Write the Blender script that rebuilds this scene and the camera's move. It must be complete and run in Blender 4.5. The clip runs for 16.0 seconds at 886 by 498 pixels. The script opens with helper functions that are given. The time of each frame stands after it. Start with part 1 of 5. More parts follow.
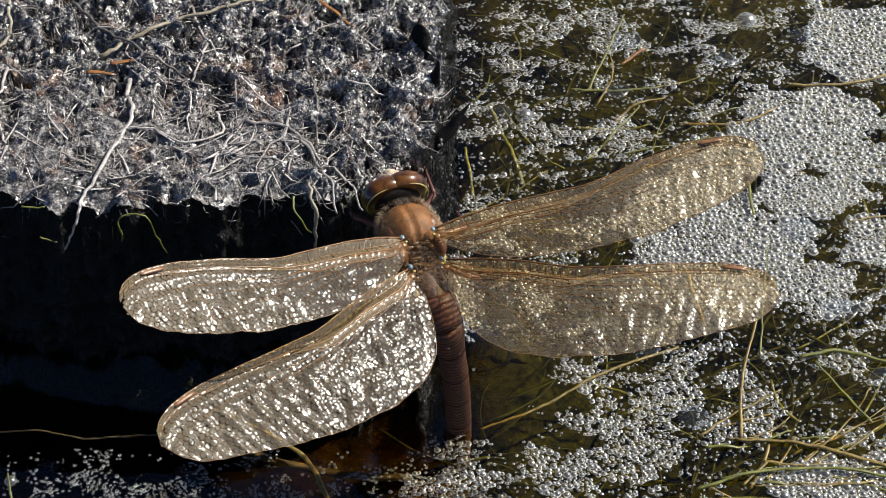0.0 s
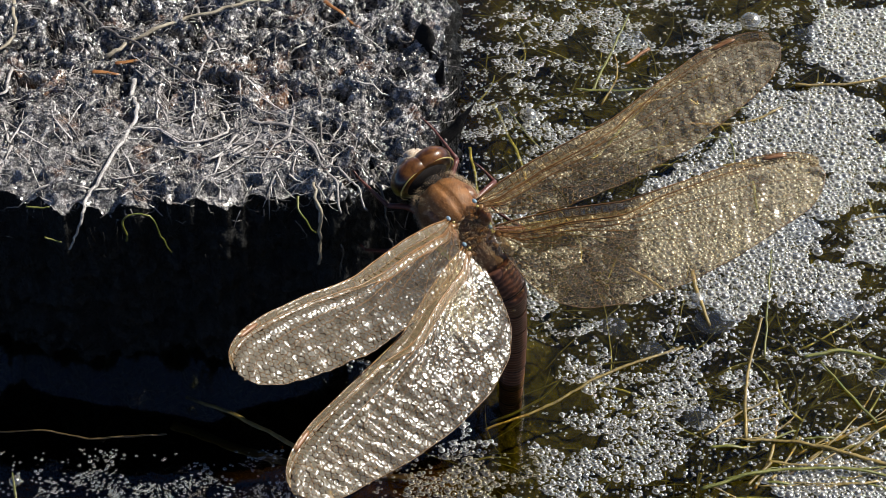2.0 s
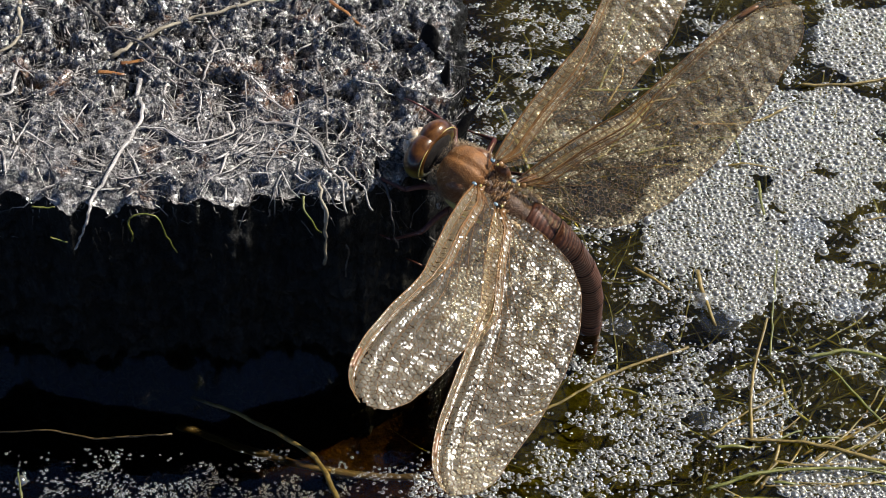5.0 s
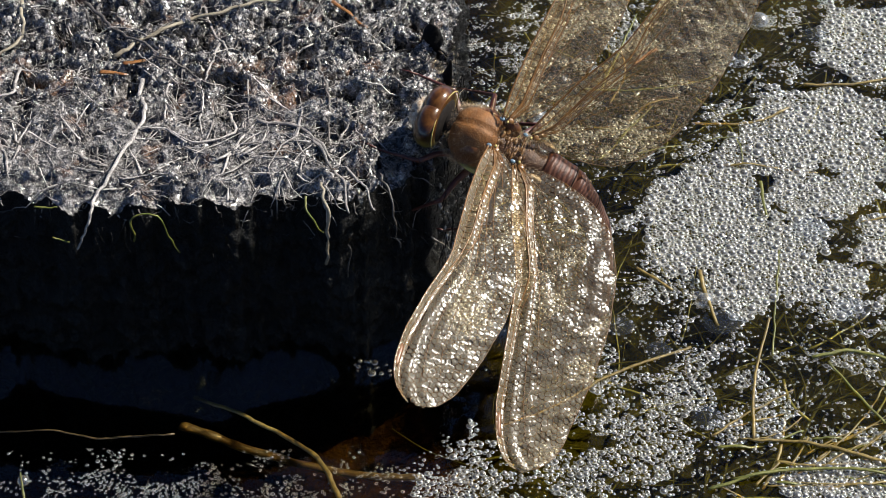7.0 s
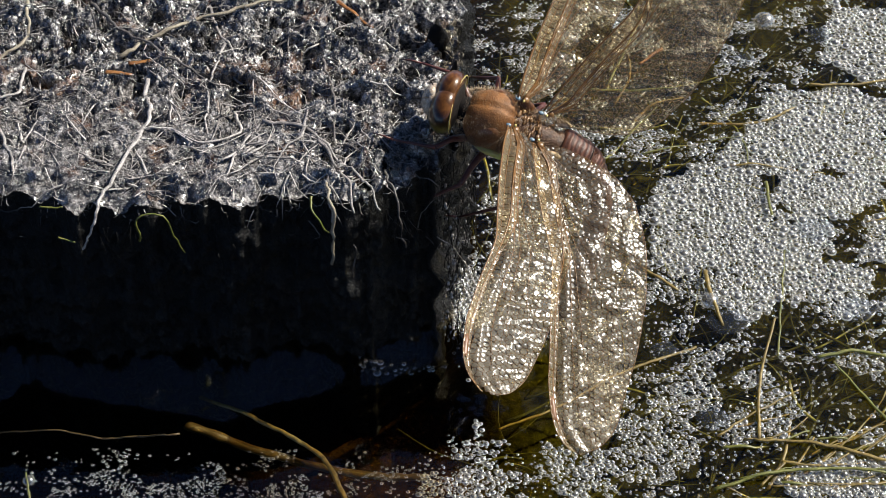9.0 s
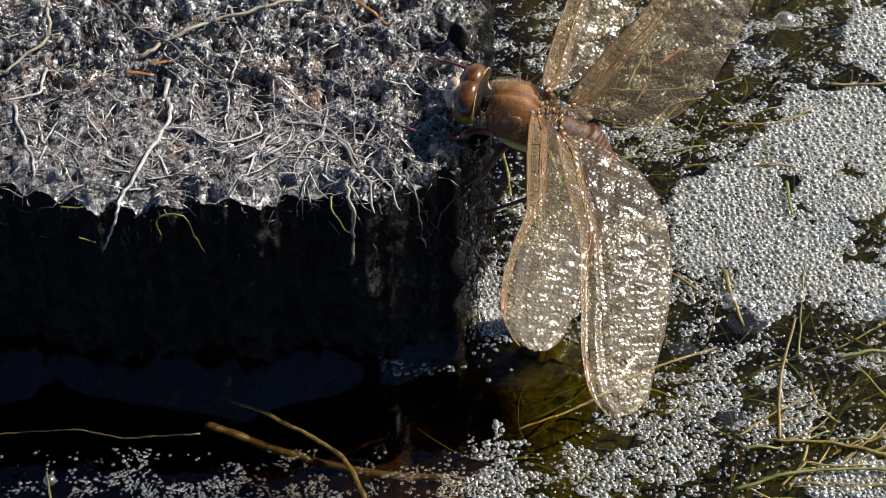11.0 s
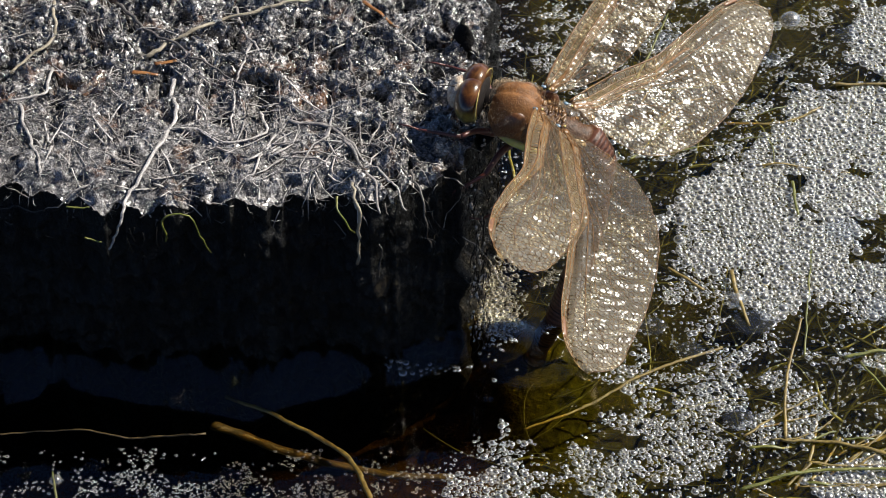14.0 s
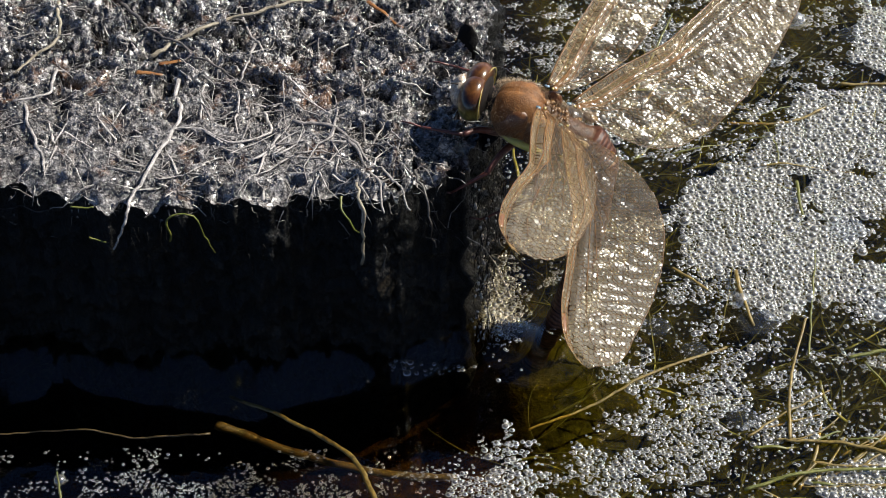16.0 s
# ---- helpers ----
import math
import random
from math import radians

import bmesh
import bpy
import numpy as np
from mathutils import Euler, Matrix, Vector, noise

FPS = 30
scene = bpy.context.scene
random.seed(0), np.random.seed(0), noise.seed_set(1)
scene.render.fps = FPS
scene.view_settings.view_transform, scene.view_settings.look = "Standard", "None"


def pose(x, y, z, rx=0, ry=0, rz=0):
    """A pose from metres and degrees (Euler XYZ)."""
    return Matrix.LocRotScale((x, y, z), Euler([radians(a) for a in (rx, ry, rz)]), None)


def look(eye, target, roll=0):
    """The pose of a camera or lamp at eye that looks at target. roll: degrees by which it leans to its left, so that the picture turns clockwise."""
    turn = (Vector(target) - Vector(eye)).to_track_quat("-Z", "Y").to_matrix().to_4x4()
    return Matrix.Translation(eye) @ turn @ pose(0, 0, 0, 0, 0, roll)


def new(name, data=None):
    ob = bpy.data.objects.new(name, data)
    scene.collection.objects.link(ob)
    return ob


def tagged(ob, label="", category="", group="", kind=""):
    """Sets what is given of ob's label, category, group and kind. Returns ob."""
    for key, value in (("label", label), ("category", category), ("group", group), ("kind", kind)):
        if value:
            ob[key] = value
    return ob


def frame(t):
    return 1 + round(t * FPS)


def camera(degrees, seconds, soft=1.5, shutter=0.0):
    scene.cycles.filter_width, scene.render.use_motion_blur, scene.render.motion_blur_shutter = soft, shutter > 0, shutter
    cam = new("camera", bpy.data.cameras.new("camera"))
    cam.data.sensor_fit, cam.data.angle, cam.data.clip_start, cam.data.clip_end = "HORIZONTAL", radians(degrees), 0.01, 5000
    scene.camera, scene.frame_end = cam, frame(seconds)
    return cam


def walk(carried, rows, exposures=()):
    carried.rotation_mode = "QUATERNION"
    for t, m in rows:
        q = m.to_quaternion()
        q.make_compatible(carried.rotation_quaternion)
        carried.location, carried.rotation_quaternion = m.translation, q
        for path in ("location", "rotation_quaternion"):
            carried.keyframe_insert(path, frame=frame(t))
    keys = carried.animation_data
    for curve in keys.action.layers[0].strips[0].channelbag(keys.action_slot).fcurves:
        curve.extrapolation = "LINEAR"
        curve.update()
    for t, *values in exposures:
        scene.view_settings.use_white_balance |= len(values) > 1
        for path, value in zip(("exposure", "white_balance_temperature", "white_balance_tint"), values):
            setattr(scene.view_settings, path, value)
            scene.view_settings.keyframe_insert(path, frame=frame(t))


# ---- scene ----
MM = 0.001

# ---- camera: held nearly still above the pond, panning slowly to the left ----
cam = camera(24.0, 16.0, 0.75)
EYE, AIM = (0.0, -0.19588, 0.24294), (0.0, 0.0, 0.0254)
walk(cam, [(t, look(EYE, AIM) @ pose(0, 0, 0, 0, a, 0)) for t, a in (
    (0, 0.0), (0.5, 0.047), (1, 0.07), (1.5, 0.093), (2, 0.124), (2.5, 0.14), (3, 0.186), (3.5, 0.233), (4, 0.256),
    (6.5, 0.311), (7, 0.334), (7.5, 0.357), (8, 0.419), (8.5, 0.435), (9, 0.482), (10.2, 0.83), (11.5, 1.103), (12, 1.134), (13, 1.165),
    (14, 1.188), (15, 1.235), (15.5, 1.258), (16, 1.305))])

# ---- light: high sun behind the block and to its right, clear sky ----
SUN_TO = Vector((0.94, 0.46, 1.0)).normalized()
sun = new("sun", bpy.data.lights.new("sun", "SUN"))
sun.data.energy, sun.data.angle, sun.data.color = 5.0, radians(0.53), (0.985, 0.948, 0.852)
sun.matrix_world = look((0.4, 0.2, 0.6), Vector((0.4, 0.2, 0.6)) - SUN_TO)
world = bpy.data.worlds.new("sky")
scene.world = world
world.use_nodes = True
sky = world.node_tree.nodes.new("ShaderNodeTexSky")
sky.sky_type, sky.sun_disc = "NISHITA", False
sky.air_density, sky.dust_density, sky.ozone_density = 0.5, 0.0, 6.0
sky.sun_elevation, sky.sun_rotation = math.asin(SUN_TO.z), math.atan2(SUN_TO.x, SUN_TO.y)
background = world.node_tree.nodes["Background"]
background.inputs["Strength"].default_value = 0.062
world.node_tree.links.new(sky.outputs["Color"], background.inputs["Color"])
scene.view_settings.exposure = 0.87


# ---- materials; texture sizes are in millimetres ----
class Shader:
    def __init__(self, name):
        self.m = bpy.data.materials.new(name)
        self.m.use_nodes = True
        self.n, self.l = self.m.node_tree.nodes, self.m.node_tree.links
        self.bsdf, self.out = self.n["Principled BSDF"], self.n["Material Output"]
        coord = self.add("ShaderNodeTexCoord")
        self.map = self.add("ShaderNodeMapping")
        self.map.inputs["Scale"].default_value = (1000, 1000, 1000)
        self.link(coord.outputs["Object"], self.map.inputs["Vector"])

    def add(self, kind, **values):
        node = self.n.new(kind)
        for key, value in values.items():
            node.inputs[key].default_value = value
        return node

    def link(self, a, b):
        self.l.new(a, b)

    def noise(self, size, detail=6.0, rough=0.6, distort=0.0):
        node = self.add("ShaderNodeTexNoise", Scale=1.0 / size, Detail=detail, Roughness=rough, Distortion=distort)
        self.link(self.map.outputs["Vector"], node.inputs["Vector"])
        return node.outputs["Fac"]

    def ramp(self, fac, stops):
        node = self.add("ShaderNodeValToRGB")
        el = node.color_ramp.elements
        while len(el) < len(stops):
            el.new(0.5)
        for e, (p, c) in zip(el, stops):
            e.position, e.color = p, (*c, 1)
        self.link(fac, node.inputs["Fac"])
        return node.outputs["Color"]

    def mix(self, fac, a, b, kind="MIX"):
        node = self.add("ShaderNodeMixRGB")
        node.blend_type = kind
        for v, s in ((fac, "Fac"), (a, "Color1"), (b, "Color2")):
            if isinstance(v, (int, float)):
                node.inputs[s].default_value = v
            elif isinstance(v, tuple):
                node.inputs[s].default_value = (*v, 1)
            else:
                self.link(v, node.inputs[s])
        return node.outputs["Color"]

    def bump(self, height, dist_mm, strength=1.0, normal=None):
        node = self.add("ShaderNodeBump", Strength=strength, Distance=dist_mm * MM)
        self.link(height, node.inputs["Height"])
        if normal:
            self.link(normal, node.inputs["Normal"])
        return node.outputs["Normal"]

    def set(self, **values):
        for key, v in values.items():
            key = key.replace("_", " ")
            if isinstance(v, (int, float)):
                self.bsdf.inputs[key].default_value = v
            elif isinstance(v, tuple):
                self.bsdf.inputs[key].default_value = (*v, 1)
            else:
                self.link(v, self.bsdf.inputs[key])
        return self.m


def plain(name, dark, light, size=1.0, rough=0.5, bump=0.05, fine=0.15, **more):
    """Two tones in blotches and grain, rough in spots, with fine relief."""
    s = Shader(name)
    big, small = s.noise(size), s.noise(fine, 3)
    tone = s.ramp(s.mix(0.4, big, small), [(0.33, dark), (0.67, light)])
    r = s.add("ShaderNodeMapRange", **{"From Min": 0.3, "From Max": 0.7, "To Min": max(0.05, rough - 0.12), "To Max": min(1, rough + 0.12)})
    s.link(small, r.inputs["Value"])
    return s.set(Base_Color=tone, Roughness=r.outputs["Result"], Normal=s.bump(small, bump), **more)


def peat():
    """Peat and mud: pale and drying in front, wet, dark and crumbly further back and at the end, rusty in spots."""
    s = Shader("wet_peat")
    mid, fine, grit = s.noise(1.9, 6, 0.65), s.noise(0.42, 5, 0.7), s.noise(0.16, 3, 0.6)
    speck = s.mix(0.35, fine, grit)
    # light ends set high: pale specks stand in for glints off the mud
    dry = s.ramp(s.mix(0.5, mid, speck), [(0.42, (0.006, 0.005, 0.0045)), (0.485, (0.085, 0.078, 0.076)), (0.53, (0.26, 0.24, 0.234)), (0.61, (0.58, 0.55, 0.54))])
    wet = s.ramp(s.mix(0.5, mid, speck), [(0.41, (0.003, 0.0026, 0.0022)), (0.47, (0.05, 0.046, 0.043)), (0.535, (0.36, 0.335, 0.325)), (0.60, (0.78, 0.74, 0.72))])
    # crumbs, with the shade in the crevices between them painted dark
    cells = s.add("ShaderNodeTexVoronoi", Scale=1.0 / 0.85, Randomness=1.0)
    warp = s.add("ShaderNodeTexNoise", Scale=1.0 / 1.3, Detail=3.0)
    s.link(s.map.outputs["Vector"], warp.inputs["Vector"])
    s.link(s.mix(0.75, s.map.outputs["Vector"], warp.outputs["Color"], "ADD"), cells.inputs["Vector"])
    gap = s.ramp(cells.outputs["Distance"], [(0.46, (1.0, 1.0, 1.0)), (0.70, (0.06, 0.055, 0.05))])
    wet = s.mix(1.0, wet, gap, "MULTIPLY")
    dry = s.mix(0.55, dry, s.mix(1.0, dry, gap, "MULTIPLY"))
    sep = s.add("ShaderNodeSeparateXYZ")
    s.link(s.map.outputs["Vector"], sep.inputs[0])
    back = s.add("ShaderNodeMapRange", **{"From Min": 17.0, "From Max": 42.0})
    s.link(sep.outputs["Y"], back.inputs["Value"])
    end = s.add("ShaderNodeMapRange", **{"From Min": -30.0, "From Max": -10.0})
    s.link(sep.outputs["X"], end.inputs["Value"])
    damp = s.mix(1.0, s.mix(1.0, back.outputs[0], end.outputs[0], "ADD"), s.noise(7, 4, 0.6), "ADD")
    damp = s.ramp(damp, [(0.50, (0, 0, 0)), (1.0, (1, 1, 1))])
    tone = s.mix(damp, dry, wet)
    rust = s.ramp(s.noise(6, 3), [(0.56, (0, 0, 0)), (0.68, (1, 1, 1))])
    tone = s.mix(rust, tone, s.mix(0.6, tone, (0.24, 0.11, 0.045)))
    gloss = s.ramp(s.noise(0.6, 4), [(0.42, (0.10,) * 3), (0.60, (0.36,) * 3)])
    nrm = s.bump(grit, 0.15, 1.0, s.bump(fine, 0.38, 1.0, s.bump(gap, 0.25, 0.8, s.bump(mid, 0.5, 0.8))))
    return s.set(Base_Color=tone, Roughness=gloss, Normal=nrm, Specular_IOR_Level=0.8, Coat_Weight=s.ramp(damp, [(0.0, (0.5,) * 3), (0.7, (1.0,) * 3)]), Coat_Roughness=0.13)


def muddy_root(name, dark, light):
    """Roots smeared with mud, each of its own tone, damp and finely ridged."""
    s = Shader(name)
    big, small = s.noise(1.4, 5), s.noise(0.22, 3)
    own = s.add("ShaderNodeObjectInfo")
    tone = s.ramp(s.mix(0.45, big, small), [(0.36, dark), (0.64, light)])
    tone = s.mix(1.0, tone, s.ramp(own.outputs["Random"], [(0.0, (0.40, 0.38, 0.37)), (0.5, (0.80, 0.77, 0.75)), (1.0, (1.0, 0.98, 0.96))]), "MULTIPLY")
    return s.set(Base_Color=tone, Roughness=s.ramp(big, [(0.4, (0.28,) * 3), (0.6, (0.55,) * 3)]), Normal=s.bump(small, 0.12), Specular_IOR_Level=0.7)


def shaded_wet_side():
    s = Shader("shade_dark_wet_side")
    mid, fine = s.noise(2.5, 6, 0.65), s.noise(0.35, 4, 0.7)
    # dark wet peat, lowered to near-black with the front's shade painted in
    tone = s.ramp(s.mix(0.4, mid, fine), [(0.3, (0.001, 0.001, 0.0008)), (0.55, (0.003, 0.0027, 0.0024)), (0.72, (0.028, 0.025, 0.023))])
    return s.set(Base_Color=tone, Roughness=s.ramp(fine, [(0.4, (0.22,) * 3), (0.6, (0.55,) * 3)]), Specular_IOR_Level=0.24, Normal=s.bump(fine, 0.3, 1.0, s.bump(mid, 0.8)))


def water_glass():
    s = Shader("pond_water")
    through_it = s.add("ShaderNodeBsdfRefraction", Color=(0.82, 0.70, 0.38, 1), Roughness=0.0, IOR=1.33)
    shine = s.add("ShaderNodeBsdfGlossy", Roughness=0.0)
    fres, both = s.add("ShaderNodeFresnel", IOR=1.52), s.add("ShaderNodeMixShader")
    nrm = s.bump(s.noise(5, 2), 0.05)
    for node in (through_it, shine, fres):
        s.link(nrm, node.inputs["Normal"])
    s.link(fres.outputs[0], both.inputs[0]), s.link(through_it.outputs[0], both.inputs[1]), s.link(shine.outputs[0], both.inputs[2])
    s.link(both.outputs[0], s.out.inputs["Surface"])
    return s.m


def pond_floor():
    """Olive silt, turning to red-brown peat round the block, whose shade is painted in near-black."""
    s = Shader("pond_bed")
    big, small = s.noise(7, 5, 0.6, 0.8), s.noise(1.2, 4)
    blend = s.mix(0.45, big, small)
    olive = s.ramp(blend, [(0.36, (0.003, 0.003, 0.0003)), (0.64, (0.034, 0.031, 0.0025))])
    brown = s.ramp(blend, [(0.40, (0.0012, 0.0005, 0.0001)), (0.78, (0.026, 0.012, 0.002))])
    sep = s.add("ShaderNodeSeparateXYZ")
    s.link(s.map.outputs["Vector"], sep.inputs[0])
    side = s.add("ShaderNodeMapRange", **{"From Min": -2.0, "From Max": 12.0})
    # towards the left the brown sinks to near-black: the block's shade, in the colour
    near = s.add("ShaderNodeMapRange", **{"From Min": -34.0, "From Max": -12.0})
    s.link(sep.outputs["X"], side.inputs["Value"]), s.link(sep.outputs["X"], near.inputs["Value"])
    # the peaty mud and the painted shade end a hand's width round the block
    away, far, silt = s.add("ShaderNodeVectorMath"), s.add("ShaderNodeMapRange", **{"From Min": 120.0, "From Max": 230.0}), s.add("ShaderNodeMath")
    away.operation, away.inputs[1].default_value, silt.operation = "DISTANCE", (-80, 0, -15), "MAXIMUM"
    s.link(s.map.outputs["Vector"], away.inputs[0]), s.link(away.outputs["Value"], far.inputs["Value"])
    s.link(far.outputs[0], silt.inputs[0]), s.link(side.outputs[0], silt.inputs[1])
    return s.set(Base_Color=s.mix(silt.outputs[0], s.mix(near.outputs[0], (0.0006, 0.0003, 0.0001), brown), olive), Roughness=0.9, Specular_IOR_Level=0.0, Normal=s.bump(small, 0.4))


def film(name, tint, clear, body, sheen, sheen_rough, rim, spark, spark_rough, tip=0.0):
    """A thin clear skin: mostly see-through, a little milky, with a broad sheen that grows towards its rim and a sharp sparkle. tip: how much milkier it grows outwards."""
    s = Shader(name)
    see = s.add("ShaderNodeBsdfTransparent", Color=(*tint, 1))
    milk = s.add("ShaderNodeBsdfTranslucent", Color=(*body, 1))
    lit = s.add("ShaderNodeBsdfDiffuse", Color=(*body, 1))
    broad = s.add("ShaderNodeBsdfGlossy", Roughness=sheen_rough)
    sharp = s.add("ShaderNodeBsdfGlossy", Roughness=spark_rough)
    edge = s.add("ShaderNodeLayerWeight", Blend=0.3)
    amount = s.add("ShaderNodeMapRange", **{"To Min": sheen, "To Max": rim})
    s.link(edge.outputs["Facing"], amount.inputs["Value"])
    a, b, c, d = (s.add("ShaderNodeMixShader", Fac=f) for f in (0.5, clear, 0.0, spark))
    if tip:
        sep, out, far = s.add("ShaderNodeSeparateXYZ"), s.add("ShaderNodeMath"), s.add("ShaderNodeMapRange", **{"From Min": 14.0, "From Max": 44.0, "To Min": clear, "To Max": clear - tip})
        out.operation = "ABSOLUTE"
        s.link(s.map.outputs["Vector"], sep.inputs[0]), s.link(sep.outputs["X"], out.inputs[0]), s.link(out.outputs[0], far.inputs["Value"])
        worn = s.add("ShaderNodeMath")
        worn.operation = "MULTIPLY_ADD"
        worn.inputs[1].default_value = -0.03
        s.link(s.ramp(s.noise(2.6, 4), [(0.45, (0, 0, 0)), (0.65, (1, 1, 1))]), worn.inputs[0]), s.link(far.outputs[0], worn.inputs[2]), s.link(worn.outputs[0], b.inputs[0])
    s.link(milk.outputs[0], a.inputs[1]), s.link(lit.outputs[0], a.inputs[2])
    s.link(a.outputs[0], b.inputs[1]), s.link(see.outputs[0], b.inputs[2])
    s.link(amount.outputs[0], c.inputs[0]), s.link(b.outputs[0], c.inputs[1]), s.link(broad.outputs[0], c.inputs[2])
    s.link(c.outputs[0], d.inputs[1]), s.link(sharp.outputs[0], d.inputs[2])
    s.link(d.outputs[0], s.out.inputs["Surface"])
    return s.m


def eye_shell():
    """Chestnut above, a dark band, olive below and outside, glassy."""
    s = Shader("compound_eye")
    sep = s.add("ShaderNodeSeparateXYZ")
    s.link(s.map.outputs["Vector"], sep.inputs[0])
    f = s.add("ShaderNodeMapRange", **{"From Min": -2.6, "From Max": 2.5})
    wide, low = s.add("ShaderNodeMath"), s.add("ShaderNodeMath")
    wide.operation, low.operation, low.inputs[1].default_value = "ABSOLUTE", "MULTIPLY_ADD", -0.5
    s.link(sep.outputs["X"], wide.inputs[0]), s.link(wide.outputs[0], low.inputs[0]), s.link(sep.outputs["Z"], low.inputs[2]), s.link(low.outputs[0], f.inputs["Value"])
    tone = s.ramp(f.outputs[0], [(0.0, (0.14, 0.13, 0.03)), (0.16, (0.15, 0.11, 0.020)), (0.30, (0.06, 0.034, 0.008)), (0.45, (0.035, 0.014, 0.004)), (0.62, (0.075, 0.026, 0.006)), (0.80, (0.135, 0.052, 0.011)), (1.0, (0.10, 0.040, 0.009))])
    tone = s.mix(1.0, tone, s.ramp(s.noise(1.3, 4, 0.6, 0.6), [(0.36, (0.38, 0.32, 0.28)), (0.62, (1.0, 1.0, 1.0))]), "MULTIPLY")
    return s.set(Base_Color=tone, Roughness=0.3, Specular_IOR_Level=0.15, Coat_Weight=0.8, Coat_Roughness=0.07, Normal=s.bump(s.noise(0.12, 2), 0.01))


def ringed():
    """Red-brown horn with fine dark rings and a worn dull gloss."""
    s = Shader("dark_abdomen")
    wave = s.add("ShaderNodeTexWave", Scale=0.42, Distortion=3.2, Detail=3.0, **{"Detail Scale": 1.2})
    wave.bands_direction = "Y"
    s.link(s.map.outputs["Vector"], wave.inputs["Vector"])
    tone = s.ramp(s.mix(0.62, wave.outputs["Fac"], s.noise(0.8, 5)), [(0.25, (0.034, 0.013, 0.008)), (0.5, (0.068, 0.026, 0.016)), (0.78, (0.125, 0.052, 0.031))])
    return s.set(Base_Color=tone, Roughness=0.42, Specular_IOR_Level=0.28, Normal=s.bump(s.mix(0.5, wave.outputs["Fac"], s.noise(0.2, 3)), 0.12))


PEAT, SIDE, WATER = peat(), shaded_wet_side(), water_glass()
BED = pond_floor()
ROOT = muddy_root("muddy_root", (0.09, 0.084, 0.082), (0.62, 0.585, 0.57))
ROOT_DARK = muddy_root("dark_root", (0.012, 0.010, 0.009), (0.12, 0.106, 0.10))
STRAW = plain("pale_straw", (0.10, 0.08, 0.055), (0.36, 0.31, 0.23), 2.0, 0.5, 0.05, 0.25)
RUST = plain("rusty_blade", (0.09, 0.03, 0.008), (0.28, 0.12, 0.03), 2.0, 0.45, 0.05, 0.25)
GREEN = plain("green_stem", (0.04, 0.05, 0.006), (0.16, 0.15, 0.025), 2.0, 0.45, 0.04, 0.25)
OCHRE = plain("yellowed_stem", (0.035, 0.024, 0.005), (0.25, 0.17, 0.036), 1.1, 0.45, 0.04, 0.25)
BRONZE = plain("brown_straw", (0.012, 0.008, 0.002), (0.085, 0.054, 0.017), 1.2, 0.4, 0.08, 0.2)
ALGA = plain("olive_alga", (0.006, 0.006, 0.0006), (0.056, 0.054, 0.005), 3.0, 0.6, 0.04, 0.3, Specular_IOR_Level=0.1)
CRUMB = plain("wet_crumb", (0.03, 0.026, 0.023), (0.42, 0.385, 0.36), 1.2, 0.22, 0.0, 0.2, Coat_Weight=1.0, Coat_Roughness=0.16)
CHAR = plain("black_bark", (0.004, 0.004, 0.004), (0.012, 0.011, 0.011), 1.5, 0.6, 0.15, 0.3, Specular_IOR_Level=0.08)
BUBBLE = film("bubble_skin", (0.98, 0.98, 0.97), 0.90, (1.0, 0.96, 0.87), 0.05, 0.35, 0.27, 0.15, 0.15)
# milky white that stands in for light gathered at the bubbles' lower rims
BRIGHT_RIM = film("bright_rim_film", (0.95, 0.95, 0.93), 0.45, (0.97, 0.95, 0.88), 0.08, 0.35, 0.2, 0.06, 0.18)
WING = film("wing_membrane", (0.95, 0.83, 0.56), 0.945, (1.0, 0.87, 0.66), 0.013, 0.32, 0.045, 0.029, 0.13, 0.15)
STRIP = film("amber_membrane", (0.92, 0.74, 0.45), 0.80, (0.92, 0.70, 0.40), 0.014, 0.40, 0.06, 0.05, 0.16)
# the bluish tint paints reflected sky into the flat bubbles
SKY_TINTED_SKIN = film("flat_bubble_skin", (0.95, 0.97, 1.0), 0.98, (0.62, 0.68, 0.76), 0.012, 0.25, 0.07, 0.03, 0.08)
VEIN = plain("amber_vein", (0.06, 0.026, 0.007), (0.22, 0.105, 0.030), 2.0, 0.32, 0.03)
NET = plain("brown_vein", (0.045, 0.021, 0.006), (0.18, 0.09, 0.026), 2.0, 0.45, 0.02)
STIGMA = plain("wing_stigma", (0.10, 0.04, 0.015), (0.20, 0.09, 0.035), 1.0, 0.4, 0.02)
BROWN = plain("brown_thorax", (0.085, 0.030, 0.007), (0.27, 0.115, 0.033), 1.3, 0.5, 0.12, 0.22, Specular_IOR_Level=0.3)
PLATE = plain("mahogany_plate", (0.05, 0.018, 0.006), (0.19, 0.072, 0.020), 1.2, 0.34, 0.06, 0.2)
HAIR = plain("fawn_hair", (0.24, 0.16, 0.09), (0.55, 0.42, 0.28), 1.0, 0.6, 0.0)
ABDO = ringed()
RINGM = plain("pale_mark", (0.06, 0.035, 0.022), (0.15, 0.095, 0.06), 1.0, 0.5, 0.03)
YELLOW = plain("yellow_mark", (0.20, 0.15, 0.04), (0.44, 0.36, 0.12), 1.0, 0.35, 0.02)
LIME = plain("lime_stripe", (0.30, 0.30, 0.06), (0.50, 0.48, 0.14), 1.0, 0.4, 0.02)
UMBER = plain("umber_thorax", (0.022, 0.009, 0.004), (0.12, 0.05, 0.018), 1.2, 0.5, 0.12, 0.2)
BLUE = plain("blue_spot", (0.06, 0.10, 0.14), (0.18, 0.26, 0.32), 0.5, 0.3, 0.02)
